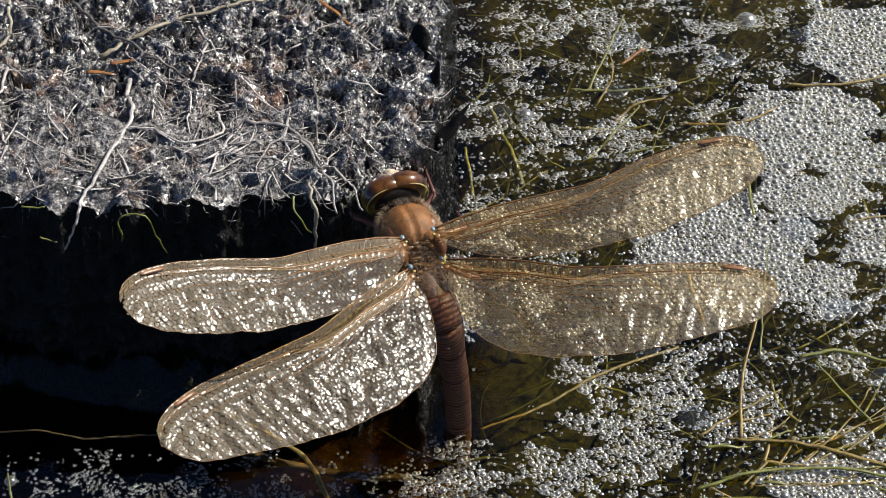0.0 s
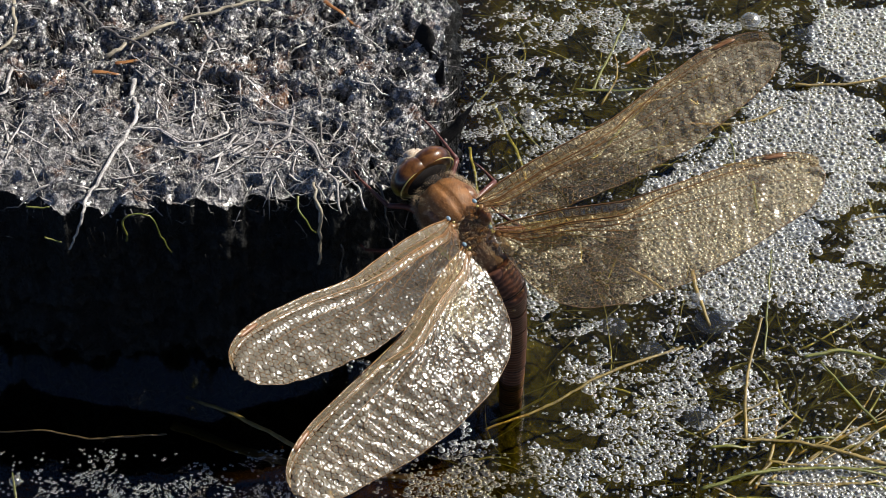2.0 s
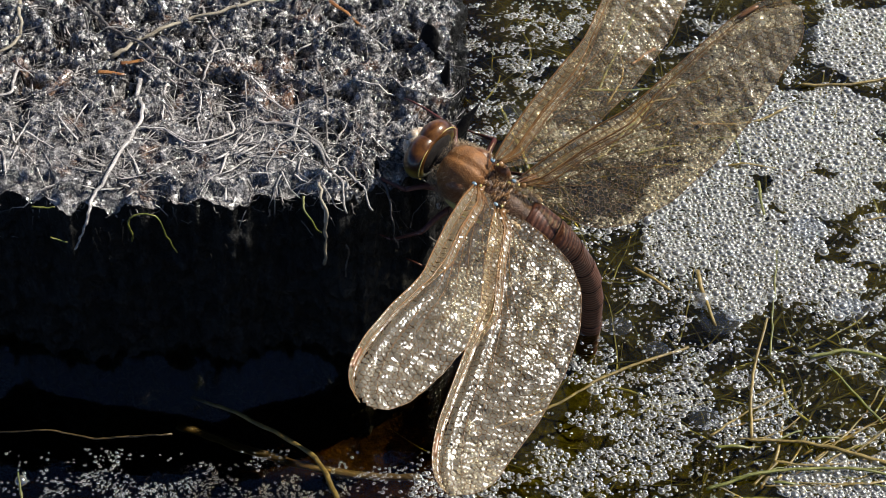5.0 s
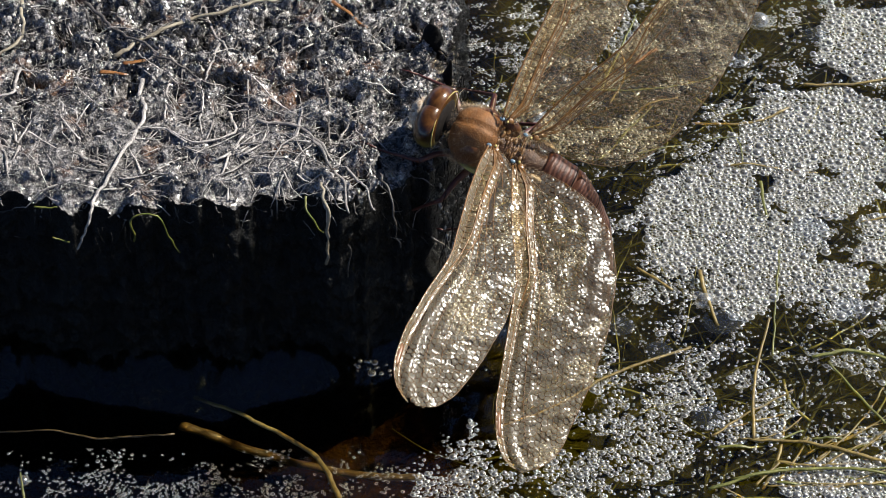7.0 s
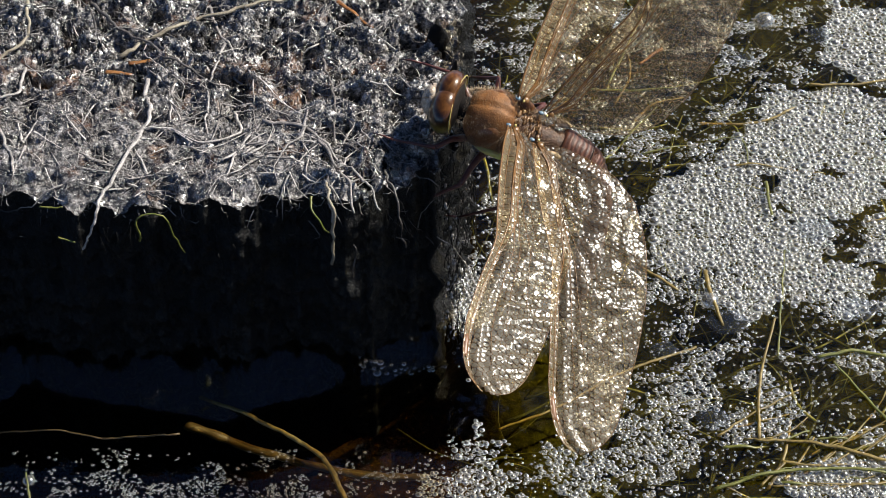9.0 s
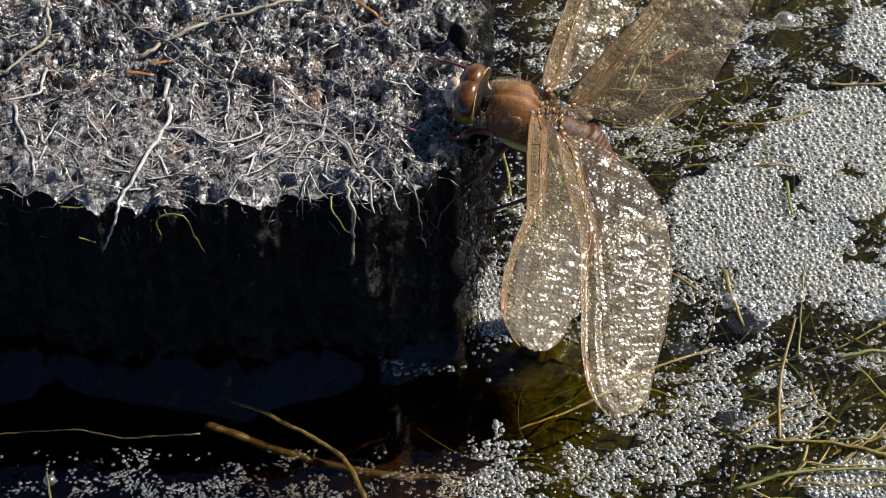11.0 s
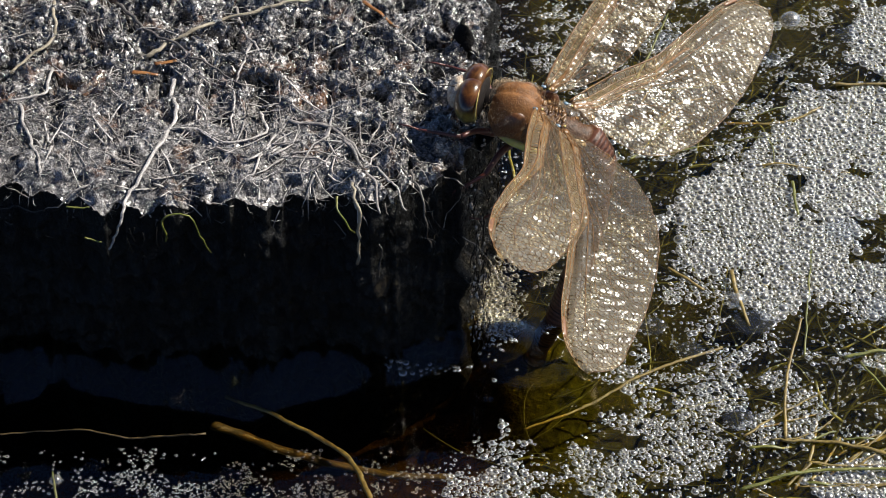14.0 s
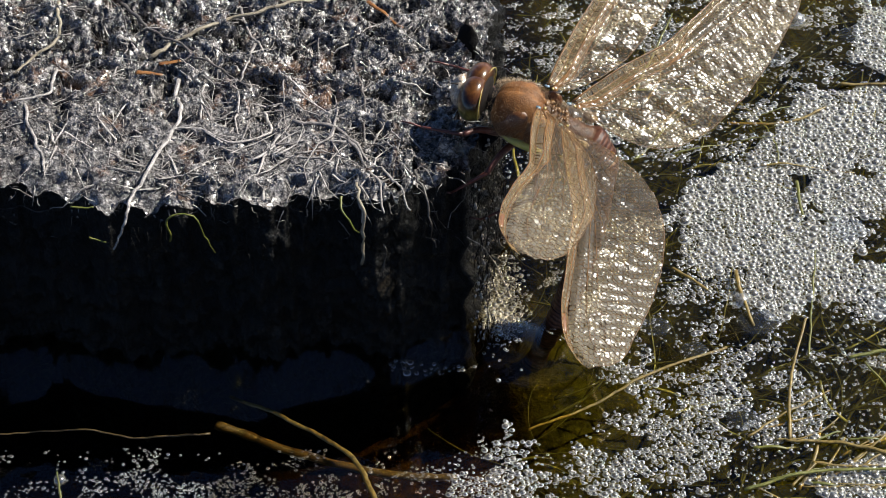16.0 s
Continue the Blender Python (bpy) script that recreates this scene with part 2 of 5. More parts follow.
BLACK = plain("black_nape", (0.006, 0.005, 0.005), (0.02, 0.016, 0.014), 1.0, 0.8, 0.05, Specular_IOR_Level=0.1)
FACE = plain("tan_face", (0.20, 0.125, 0.065), (0.55, 0.48, 0.40), 0.7, 0.22, 0.08, 0.2)
LEG = plain("red_brown_leg", (0.035, 0.010, 0.008), (0.12, 0.035, 0.025), 1.5, 0.35, 0.03)
EYEM = eye_shell()


# ---- mesh helpers, in millimetres ----
def mesh_of(name, verts, faces, material, smooth=True):
    me = bpy.data.meshes.new(name)
    me.from_pydata([tuple(c * MM for c in v) for v in verts], [], faces)
    me.materials.append(material)
    me.polygons.foreach_set("use_smooth", [smooth] * len(me.polygons))
    me.update()
    return me


def part(name, data, parent=None, label="", at=None):
    ob = new(name, data)
    ob.parent = parent
    if at is not None:
        ob.matrix_basis = at
    return tagged(ob, label) if label else ob


class Geo:
    """Collects vertices and faces of one mesh."""
    def __init__(self):
        self.v, self.f = [], []

    def add(self, verts, faces):
        k = len(self.v)
        self.v.extend(verts)
        self.f.extend([tuple(i + k for i in f) for f in faces])

    def tube(self, pts, radii, sides=6, flat=1.0):
        pts = [Vector(p) for p in pts]
        n = len(pts)
        verts, faces = [], []
        for i, p in enumerate(pts):
            d = (pts[min(i + 1, n - 1)] - pts[max(i - 1, 0)])
            d = d.normalized() if d.length > 1e-9 else Vector((0, 0, 1))
            a = d.cross(Vector((0, 0, 1)))
            a = a.normalized() if a.length > 1e-3 else Vector((1, 0, 0))
            b = a.cross(d)
            r = radii[i] if isinstance(radii, (list, tuple)) else radii
            for k in range(sides):
                w = 2 * math.pi * k / sides
                verts.append(tuple(p + a * (r * math.cos(w)) + b * (r * flat * math.sin(w))))
        for i in range(n - 1):
            for k in range(sides):
                q = (k + 1) % sides
                faces.append((i * sides + k, i * sides + q, (i + 1) * sides + q, (i + 1) * sides + k))
        faces.append(tuple(range(sides - 1, -1, -1)))
        faces.append(tuple(range((n - 1) * sides, n * sides)))
        self.add(verts, faces)

    def ball(self, c, r, seg=16, rings=10, low=-1.0):
        """An ellipsoid, cut at the height low (-1 to 1)."""
        r = r if isinstance(r, (tuple, list)) else (r, r, r)
        verts, faces = [], []
        t0 = math.acos(max(-1, min(1, low)))
        for i in range(rings + 1):
            t = t0 * i / rings
            for k in range(seg):
                w = 2 * math.pi * k / seg
                verts.append((c[0] + r[0] * math.sin(t) * math.cos(w), c[1] + r[1] * math.sin(t) * math.sin(w), c[2] + r[2] * math.cos(t)))
        for i in range(rings):
            for k in range(seg):
                q = (k + 1) % seg
                faces.append((i * seg + k, (i + 1) * seg + k, (i + 1) * seg + q, i * seg + q))
        self.add(verts, faces)

    def loft(self, rings, seg=20):
        """Rings along y: (y, half width, half height, centre z)."""
        verts, faces = [], []
        for y, w, h, z in rings:
            for k in range(seg):
                a = 2 * math.pi * k / seg
                verts.append((w * math.cos(a), y, z + h * math.sin(a)))
        n = len(rings)
        for i in range(n - 1):
            for k in range(seg):
                q = (k + 1) % seg
                faces.append((i * seg + k, (i + 1) * seg + k, (i + 1) * seg + q, i * seg + q))
        faces.append(tuple(range(seg)))
        faces.append(tuple(range(n * seg - 1, (n - 1) * seg - 1, -1)))
        self.add(verts, faces)

    def mesh(self, name, material, smooth=True):
        return mesh_of(name, self.v, self.f, material, smooth)


def curve_points(ctrl, n):
    """A smooth line through the control points."""
    c = [Vector(p) for p in ctrl]
    if len(c) == 2:
        return [c[0].lerp(c[1], i / n) for i in range(n + 1)]
    c = [c[0] * 2 - c[1], *c, c[-1] * 2 - c[-2]]
    out = []
    for i in range(n + 1):
        u = i / n * (len(c) - 3)
        k = min(int(u), len(c) - 4)
        t = u - k
        p0, p1, p2, p3 = c[k:k + 4]
        out.append(0.5 * ((2 * p1) + (p2 - p0) * t + (2 * p0 - 5 * p1 + 4 * p2 - p3) * t * t + (3 * p1 - p0 - 3 * p2 + p3) * t ** 3))
    return out


def wobble(pts, amp, size, seed):
    return [p + amp * Vector(noise.noise_vector(p / size + Vector((seed * 7.3, seed * 3.1, seed)))) for p in pts]


def step(a, b, x):
    x = min(1.0, max(0.0, (x - a) / (b - a)))
    return x * x * (3 - 2 * x)


# ---- the peat block ----
TOP, LEFT, RIGHT, BACK, DEEP = 34.0, -150.0, -3.0, 110.0, -46.0


def front_y(x):
    """Where the front face stands: it falls back towards the right corner."""
    return 2.2 + 1.6 * (1 - step(-64, -50, x)) + 1.4 * step(-40, -22, x) + 0.7 * noise.noise(Vector((x * 1.2, 7.3, 0))) + 5.0 * step(-14, -3, x) + 2.0 * noise.noise(Vector((x * 0.14, 3.3, 0))) + 1.5 * noise.noise(Vector((x * 0.42, 1.3, 0)))


def right_x(y):
    return RIGHT + 3.0 * step(0, 30, y) + 1.5 * noise.noise(Vector((5.1, y * 0.15, 0))) + 1.3 * noise.noise(Vector((2.1, y * 0.45, 0))) + 0.6 * noise.noise(Vector((8.1, y * 1.3, 0)))


def relief(p):
    """Lumps of mud and peat, from clods down to crumbs."""
    q = Vector(p)
    wet = max(step(15, 28, q.y), step(-24, -10, q.x))
    return 1.3 * noise.noise(q / 11) + (0.55 + 1.25 * wet) * noise.fractal(q / 3.8, 0.75, 2.1, 4) + (0.45 + 0.5 * wet) * (noise.ridged_multi_fractal(q / 1.7, 0.9, 2.2, 3, 1.0, 2.0) - 1.0)


def top_z(x, y):
    edge = min(y - front_y(x), right_x(y) - x)
    wet = 0.2 + 0.8 * max(step(-26, -10, x), step(16, 28, y))
    hole = 4.2 * wet * step(0.12, 0.38, noise.noise(Vector((x * 0.20 + 3, y * 0.42, 6.0))) + 0.4 * noise.noise(Vector((x * 0.9, y * 0.9, 1.0))))
    return TOP - (2.2 + 2.4 * noise.noise(Vector((x * 0.3, y * 0.3, 12.0)))) * (1 - step(0, 4.0, edge)) + relief((x, y, 0.0)) - hole * step(0, 3, edge)


def ragged(z):
    """How far the upright corner juts out at a height."""
    return 1.5 * noise.noise(Vector((1.0, z * 0.22, 7.0))) + 0.7 * noise.noise(Vector((4.0, z * 0.8, 7.0)))


def build_block():
    block = new("peat_block")
    tagged(block, "wet grey-brown peat block matted with rootlets standing in water", "peat block")
    xs = [LEFT + (i / 60) * 65 for i in range(60)] + [-85 + i * 0.42 for i in range(196)]
    nx = len(xs)
    # top
    g, rows = Geo(), []
    ys = [i * 0.42 for i in range(130)] + [54.6 + i * 1.5 for i in range(38)]
    for yy in ys:
        for x in xs:
            s = (x - LEFT) / (xs[-1] - LEFT)
            f = front_y(x)
            y = f + yy
            xe = LEFT + s * (right_x(y) - LEFT)
            g.v.append((xe, y, top_z(xe, y)))
    g.f = [(j * nx + i, j * nx + i + 1, (j + 1) * nx + i + 1, (j + 1) * nx + i) for j in range(len(ys) - 1) for i in range(nx - 1)]
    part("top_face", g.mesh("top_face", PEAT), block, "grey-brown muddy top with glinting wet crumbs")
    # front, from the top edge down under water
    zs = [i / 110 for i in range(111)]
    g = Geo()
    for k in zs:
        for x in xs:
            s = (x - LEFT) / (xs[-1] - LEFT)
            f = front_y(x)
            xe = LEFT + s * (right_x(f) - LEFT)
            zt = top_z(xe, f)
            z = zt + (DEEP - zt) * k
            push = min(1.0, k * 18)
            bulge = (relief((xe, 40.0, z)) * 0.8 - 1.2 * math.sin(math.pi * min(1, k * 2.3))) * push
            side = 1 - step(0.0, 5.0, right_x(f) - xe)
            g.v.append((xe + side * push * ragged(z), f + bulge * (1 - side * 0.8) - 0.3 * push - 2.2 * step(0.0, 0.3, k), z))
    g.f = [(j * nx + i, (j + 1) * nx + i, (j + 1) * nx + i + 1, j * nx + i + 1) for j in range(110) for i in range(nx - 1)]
    part("front_face", g.mesh("front_face", SIDE), block, "wet crumbling side with its shade painted near-black")
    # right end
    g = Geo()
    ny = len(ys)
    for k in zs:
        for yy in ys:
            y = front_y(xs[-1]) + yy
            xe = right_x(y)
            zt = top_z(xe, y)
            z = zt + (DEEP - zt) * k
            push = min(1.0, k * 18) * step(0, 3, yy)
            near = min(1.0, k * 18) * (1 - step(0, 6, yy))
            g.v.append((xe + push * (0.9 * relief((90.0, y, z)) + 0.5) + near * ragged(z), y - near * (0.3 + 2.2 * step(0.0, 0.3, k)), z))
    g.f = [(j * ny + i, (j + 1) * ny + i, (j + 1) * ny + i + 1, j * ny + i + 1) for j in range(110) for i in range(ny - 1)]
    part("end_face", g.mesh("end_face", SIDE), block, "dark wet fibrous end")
    return block


BLOCK = build_block()


# ---- water with its meniscus, and the bed ----
def foot_y(x):
    """Where the front face meets the water, without its crumbs."""
    return 1.6 * (1 - step(-64, -50, x)) + 1.4 * step(-40, -22, x) + 2.0 * noise.noise(Vector((x * 0.14, 3.3, 0))) + 5.0 * step(-14, -3, x) - 0.3


def gap_to_block(x, y):
    dx = max(x - (RIGHT + 1.0), 0.0)
    dy = max(foot_y(min(x, -4.0)) - y, 0.0)
    return math.hypot(dx, dy)


def drawn_up(x, y):
    """How far out from the block the water is drawn up."""
    front = max(2.0, foot_y(x) - float(np.interp(x, (-82, -71, -66, -64, -62, -51, -34, -28, -21, -13, -7, -2), (-5, -8, -6.5, -4.0, -5.2, -7.8, -10.4, -7.8, -6.2, -4.6, -1.6, 0.5))))
    end = 2.2 + 10.0 * math.exp(-((y - 4.0) / 5.0) ** 2)
    return front + (end - front) * step(-3, 1, x)


def water_z(x, y):
    """Height of the water: drawn up against the block, otherwise nearly flat."""
    if abs(x) > 120 or abs(y) > 130:
        return 0.0
    d, w = gap_to_block(x, y), drawn_up(x, y)
    lift = 0.34 * min(w, 9.0) * max(0.0, 1 - d / (1.12 * w)) ** 1.3
    mound = 1.5 * math.exp(-((x - 6.5) / 6.5) ** 2 - ((y - 0.5) / 3.6) ** 2)
    return lift + mound + 0.10 * noise.noise(Vector((x * 0.07, y * 0.12, 9))) + 0.05 * noise.noise(Vector((x * 0.22, y * 0.4, 4)))


def build_water():
    g = Geo()
    xs = [-40000, -2500, -600, -200] + [-110 + i * 0.9 for i in range(245)] + [300, 700, 2500, 40000]
    ys = [-40000, -2500, -600, -150] + [-45 + i * 0.9 for i in range(180)] + [250, 700, 2500, 40000]
    for y in ys:
        for x in xs:
            z = water_z(x, y)
            g.v.append((x, y, z))
    n = len(xs)
    g.f = [(j * n + i, j * n + i + 1, (j + 1) * n + i + 1, (j + 1) * n + i) for j in range(len(ys) - 1) for i in range(n - 1)]
    ob = new("water", g.mesh("water", WATER))
    ob.visible_shadow = False
    tagged(ob, "still dark pond water with foam", "water", kind="structure")
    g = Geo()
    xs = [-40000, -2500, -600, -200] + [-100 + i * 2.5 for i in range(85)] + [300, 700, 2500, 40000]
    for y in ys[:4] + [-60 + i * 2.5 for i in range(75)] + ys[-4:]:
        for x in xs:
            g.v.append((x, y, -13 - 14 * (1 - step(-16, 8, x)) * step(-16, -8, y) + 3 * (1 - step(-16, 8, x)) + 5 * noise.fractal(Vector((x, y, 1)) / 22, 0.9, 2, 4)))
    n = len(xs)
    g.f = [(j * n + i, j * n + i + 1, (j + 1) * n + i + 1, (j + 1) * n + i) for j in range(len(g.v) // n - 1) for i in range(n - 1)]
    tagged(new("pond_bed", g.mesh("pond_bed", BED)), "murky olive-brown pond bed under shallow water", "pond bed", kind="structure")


build_water()


# ---- roots, stems and weed ----
def strand(name, ctrl, r0, r1, material, label, category, seed=0, flat=1.0, amp=0.5, sides=7, drape=False, group=""):
    """One root or stem along a smooth, slightly crooked line."""
    n = max(10, int(sum((Vector(a) - Vector(b)).length for a, b in zip(ctrl, ctrl[1:])) / 0.8))
    pts = wobble(wobble(curve_points(ctrl, n), amp, 3.0, seed + 1), amp * 0.45, 0.9, seed + 2)
    if drape:
        on = [p.y > front_y(p.x) + 0.5 for p in pts]
        zs = [top_z(p.x, p.y) if k else p.z for p, k in zip(pts, on)]
        for i, p in enumerate(pts):
            near = zs[max(0, i - 5):i + 6]
            p.z = 0.75 * max(near) + 0.25 * sum(near) / len(near) + r0 * 0.5 if on[i] else p.z
    g = Geo()
    g.tube(pts, [(r0 + (r1 - r0) * i / n) * (1 + 0.25 * noise.noise(Vector((i * 0.4, seed, 0)))) for i in range(n + 1)], sides, flat)
    return tagged(new(name, g.mesh(name, material)), label, category, group)


def build_roots():
    grey, dark = "thin grey dry root lying on the peat block", "dark thin root lying on the peat block"
    for i, (ctrl, r0, r1, m, lab) in enumerate((
            ([(-50.5, 30.0, 34.5), (-41.9, 36.0, 35.0), (-31.2, 40.1, 35.0), (-24, 43, 35)], 0.42, 0.30, STRAW, "pale straw-coloured root lying on the peat block"),
            ([(-56.2, 43, 35), (-47.4, 32.9, 34.5), (-35.0, 23.3, 34.5)], 0.34, 0.2, ROOT_DARK, dark),
            ([(-38.3, 43, 35), (-35.5, 34.8, 35), (-32.8, 28.7, 34.5)], 0.3, 0.2, ROOT, grey),
            ([(-34.8, 31.7, 35), (-36.4, 23.9, 34.5)], 0.26, 0.2, ROOT, grey),
            ([(-45.9, 24.7, 34.5), (-44.7, 17.0, 34.5), (-48.9, 3.5, 34.0), (-50.2, -1.2, 32.5), (-52.4, -2.2, 27.2)], 0.40, 0.22, ROOT, "grey root hanging over the peat block's edge"),
            ([(-65.2, 40.3, 35.5), (-64.5, 33.4, 35), (-70.2, 27.0, 34.5)], 0.34, 0.28, STRAW, "yellowish bent root lying on the peat block"),
            ([(-63.9, 28.7, 35), (-64.2, 22.7, 34.5), (-68.7, 20.2, 34.5)], 0.3, 0.25, ROOT, grey),
            ([(-67.6, 20.2, 34.5), (-62.3, 6.5, 34.5)], 0.3, 0.25, ROOT, grey),
            ([(-32.5, 18.9, 34.5), (-31.3, 14.6, 34.5), (-36.4, 12.6, 34.5), (-41.0, 14.6, 34.5)], 0.28, 0.2, ROOT, "curled grey root lying on the peat block"),
            ([(-27.9, 17.0, 34.5), (-21.1, 13.9, 35), (-16.4, 5.9, 35), (-14.5, -0.5, 33.5)], 0.36, 0.2, ROOT, "forked grey root reaching over the peat block's corner"),
            ([(-21.1, 13.9, 35), (-14.7, 5.9, 35), (-11.1, 0.0, 33.5)], 0.28, 0.18, ROOT, grey),
            ([(-18.7, 4.3, 34.5), (-18.0, 1.6, 33.8), (-17.7, -0.6, 30.3), (-18.0, -1.0, 23.5)], 0.22, 0.36, STRAW, "pinkish root end hanging free from the peat block"),
            ([(-10.8, 7.7, 34.0), (-8.6, 2.0, 32.1), (-7.9, 1.5, 24.4)], 0.22, 0.16, ROOT_DARK, dark),
            ([(-15.0, 0.2, 26.5), (-15.6, -0.2, 13.8)], 0.18, 0.14, ROOT_DARK, "dark root clinging to the block's shaded side"),
            ([(-20.5, 30.0, 34.5), (-18.6, 22.7, 34.5), (-17.7, 12.6, 34.5)], 0.26, 0.18, ROOT_DARK, dark),
            ([(-13.5, 23.4, 34.5), (-8.1, 22.1, 34.5)], 0.22, 0.16, ROOT, grey))):
        strand("root", ctrl, r0 * 0.9, r1 * 0.8, m, lab, "root", i, 0.75, 0.7, 7, True, "roots on the peat block")
    for i, (ctrl, r0) in enumerate((([(-20, 43.5, 35.5), (-13.0, 36.2, 34.8)], 0.4), ([(-48.7, 28.8, 35.2), (-45.1, 29.6, 35.2)], 0.45), ([(-52.0, 26.0, 35), (-47.8, 25.4, 35)], 0.45))):
        strand("dead_leaf_blade", ctrl, r0, r0 * 0.5, RUST, "rust-brown dead blade lying on the peat block", "dead leaf", i + 40, 0.35, 0.3, 7, True, "dead blades")
    for i, (ctrl, r0) in enumerate((
            ([(-44.8, -1.8, 29.3), (-44.0, -1.6, 33.8), (-40.7, -1.9, 33.6), (-38.6, -1.8, 26.6)], 0.17), ([(-58.2, 0.0, 34.0), (-55.0, 0.0, 34.0)], 0.17),
            ([(-55.9, -1.8, 29.9), (-53.4, -1.8, 29.0)], 0.15), ([(-20.6, 2.2, 34.0), (-20.4, -0.4, 33.0), (-18.1, -1.0, 29.9)], 0.2))):
        strand("moss_tendril", ctrl, r0, r0 * 0.6, GREEN, "fine green tendril hanging at the block's edge", "tendril", i + 60, 1.0, 0.5, 5, False, "green tendrils")


build_roots()


def build_rootlets():
    """Fine roots matted over the top and hanging over the edges, each with its forks."""
    rnd, forks = random.Random(4), Geo()

    def grow(g, x, y, a, ln, r, fork):
        pts, n, bend, lift = [], max(5, int(ln / 0.6)), rnd.uniform(-0.035, 0.035), rnd.uniform(-0.3, 0.25)
        for i in range(n + 1):
            yb = front_y(x)
            zt = top_z(x, max(y, yb)) if x < right_x(y) else TOP - 2
            if y < yb:
                zt -= (yb - y) * 2.0
                yy = yb - 0.5 - 0.15 * (yb - y)
            else:
                yy = y
            pts.append(Vector((x, yy, zt + r * 0.5 + lift * math.sin(math.pi * i / n))))
            if fork and 1 < i < n - 1 and y > yb + 1.5 and rnd.random() < 1.1 / n:
                grow(forks, x, y, a + rnd.choice((-0.8, 0.8, 0.5, -0.5)), ln * rnd.uniform(0.3, 0.65), r * rnd.uniform(0.5, 0.85), fork - 1)
            a += bend + (rnd.gauss(0, 0.07) if rnd.random() < 0.9 else rnd.choice((-0.55, 0.55)))
            x += math.cos(a) * ln / n
            y += math.sin(a) * ln / n
        zs = [p.z for p in pts]
        for i, p in enumerate(pts):
            near = zs[max(0, i - 5):i + 6]
            p.z = max(p.z - 0.5, 0.4 * max(near) + 0.6 * sum(near) / len(near)) if p.y > 1 else p.z
        g.tube(pts, [r * (1 - 0.85 * (i / n) ** 1.5) * rnd.uniform(0.7, 1.3) for i in range(n + 1)], 6, rnd.uniform(0.35, 0.7))

    hubs = ((-21.1, 13.9), (-16.0, 7.0), (-32.7, 19.2), (-43.6, 21.7), (-38.0, 12.0), (-52.0, 15.0), (-28.5, 26.0), (-12.0, 14.0), (-60.0, 12.0), (-24.0, 8.0), (-30.0, 9.0), (-46.0, 6.0))
    for i in range(300):
        g, kind = Geo(), i % 10
        if kind < 3:
            cx, cy = rnd.choice(hubs)
            grow(g, cx + rnd.gauss(0, 1.6), cy + rnd.gauss(0, 1.6), rnd.uniform(0, 6.28), rnd.uniform(4, 12), rnd.uniform(0.10, 0.22), 2)
        elif kind < 4:
            grow(g, rnd.uniform(-76, -6), rnd.uniform(2, 5), -math.pi / 2 + rnd.gauss(0, 0.5), rnd.uniform(2, 4.5), rnd.uniform(0.09, 0.16), 1)
        else:
            grow(g, rnd.uniform(-78, -3), rnd.uniform(1.5, 46), rnd.gauss(-0.25, 0.7) + rnd.choice((0, math.pi)), rnd.choice((4, 6, 8, 11, 15, 20)) * rnd.uniform(0.7, 1.2), rnd.choice((0.08, 0.10, 0.12, 0.14, 0.18)), 2)
        part("rootlet", g.mesh("rootlet", ROOT_DARK if kind in (3, 4, 5, 6) else ROOT), BLOCK)
    tagged(part("root_mat", forks.mesh("root_mat", ROOT), BLOCK, "fine grey side branches of the rootlets"), kind="stuff")
    g, forks = Geo(), Geo()
    for _ in range(220):
        grow(g, rnd.uniform(-78, -2), 1.2 + 46 * rnd.random() ** 1.4, rnd.uniform(0, 6.28), rnd.uniform(2, 6.5), rnd.uniform(0.05, 0.10), 0)
    tagged(new("root_hairs", g.mesh("root_hairs", ROOT)), "fine grey root hairs over the peat", "rootlets", kind="stuff")
    # wet crumbs and beads of water that glint on the mud
    g = Geo()
    for _ in range(34000):
        x, y = rnd.uniform(-76, 1), rnd.uniform(0, 48)
        damp = step(6, 26, y) + step(-20, -6, x) + 0.8 * noise.noise(Vector((x * 0.25, y * 0.25, 2)))
        if rnd.random() > 0.22 + 0.5 * damp + 0.2 * step(-45, -20, x) or x > right_x(y) or y < front_y(x):
            continue
        r, k = rnd.choice((0.05, 0.06, 0.07, 0.09, 0.12, 0.16)), len(g.v)
        g.ball((x, y, top_z(x, y) + 0.2 * r), (r * rnd.uniform(0.7, 1.6), r * rnd.uniform(0.7, 1.6), r), 5, 3)
        g.v[k:] = [(u + rnd.uniform(-0.2, 0.2) * r, v + rnd.uniform(-0.2, 0.2) * r, w + rnd.uniform(-0.15, 0.15) * r) for u, v, w in g.v[k:]]
    for _ in range(900):
        y, z = rnd.uniform(1, 34), rnd.uniform(0.5, 33)
        if noise.noise(Vector((y * 0.3, z * 0.2, 4))) + rnd.uniform(-0.3, 0.3) > 0.05:
            r = rnd.choice((0.08, 0.11, 0.15, 0.2, 0.28))
            g.ball((right_x(y) + 0.9 * relief((90.0, y, z)) + 0.5, y, z), (r, r, r * rnd.uniform(0.9, 2.0)), 5, 3)
    tagged(new("wet_crumbs", g.mesh("wet_crumbs", CRUMB)), "glinting wet crumbs and beads strewn on the peat", "crumbs", kind="stuff")
    # threads hanging down the shaded side and the end
    g = Geo()
    for _ in range(240):
        if rnd.random() < 0.5:
            x = rnd.uniform(-75, -4)
            y, z = front_y(x) - rnd.uniform(1.6, 3.2), rnd.uniform(8, 30)
        else:
            y = rnd.uniform(0, 34)
            x, z = right_x(y) + rnd.uniform(0.6, 2.2), rnd.uniform(4, 33)
        ln = rnd.uniform(2, 9)
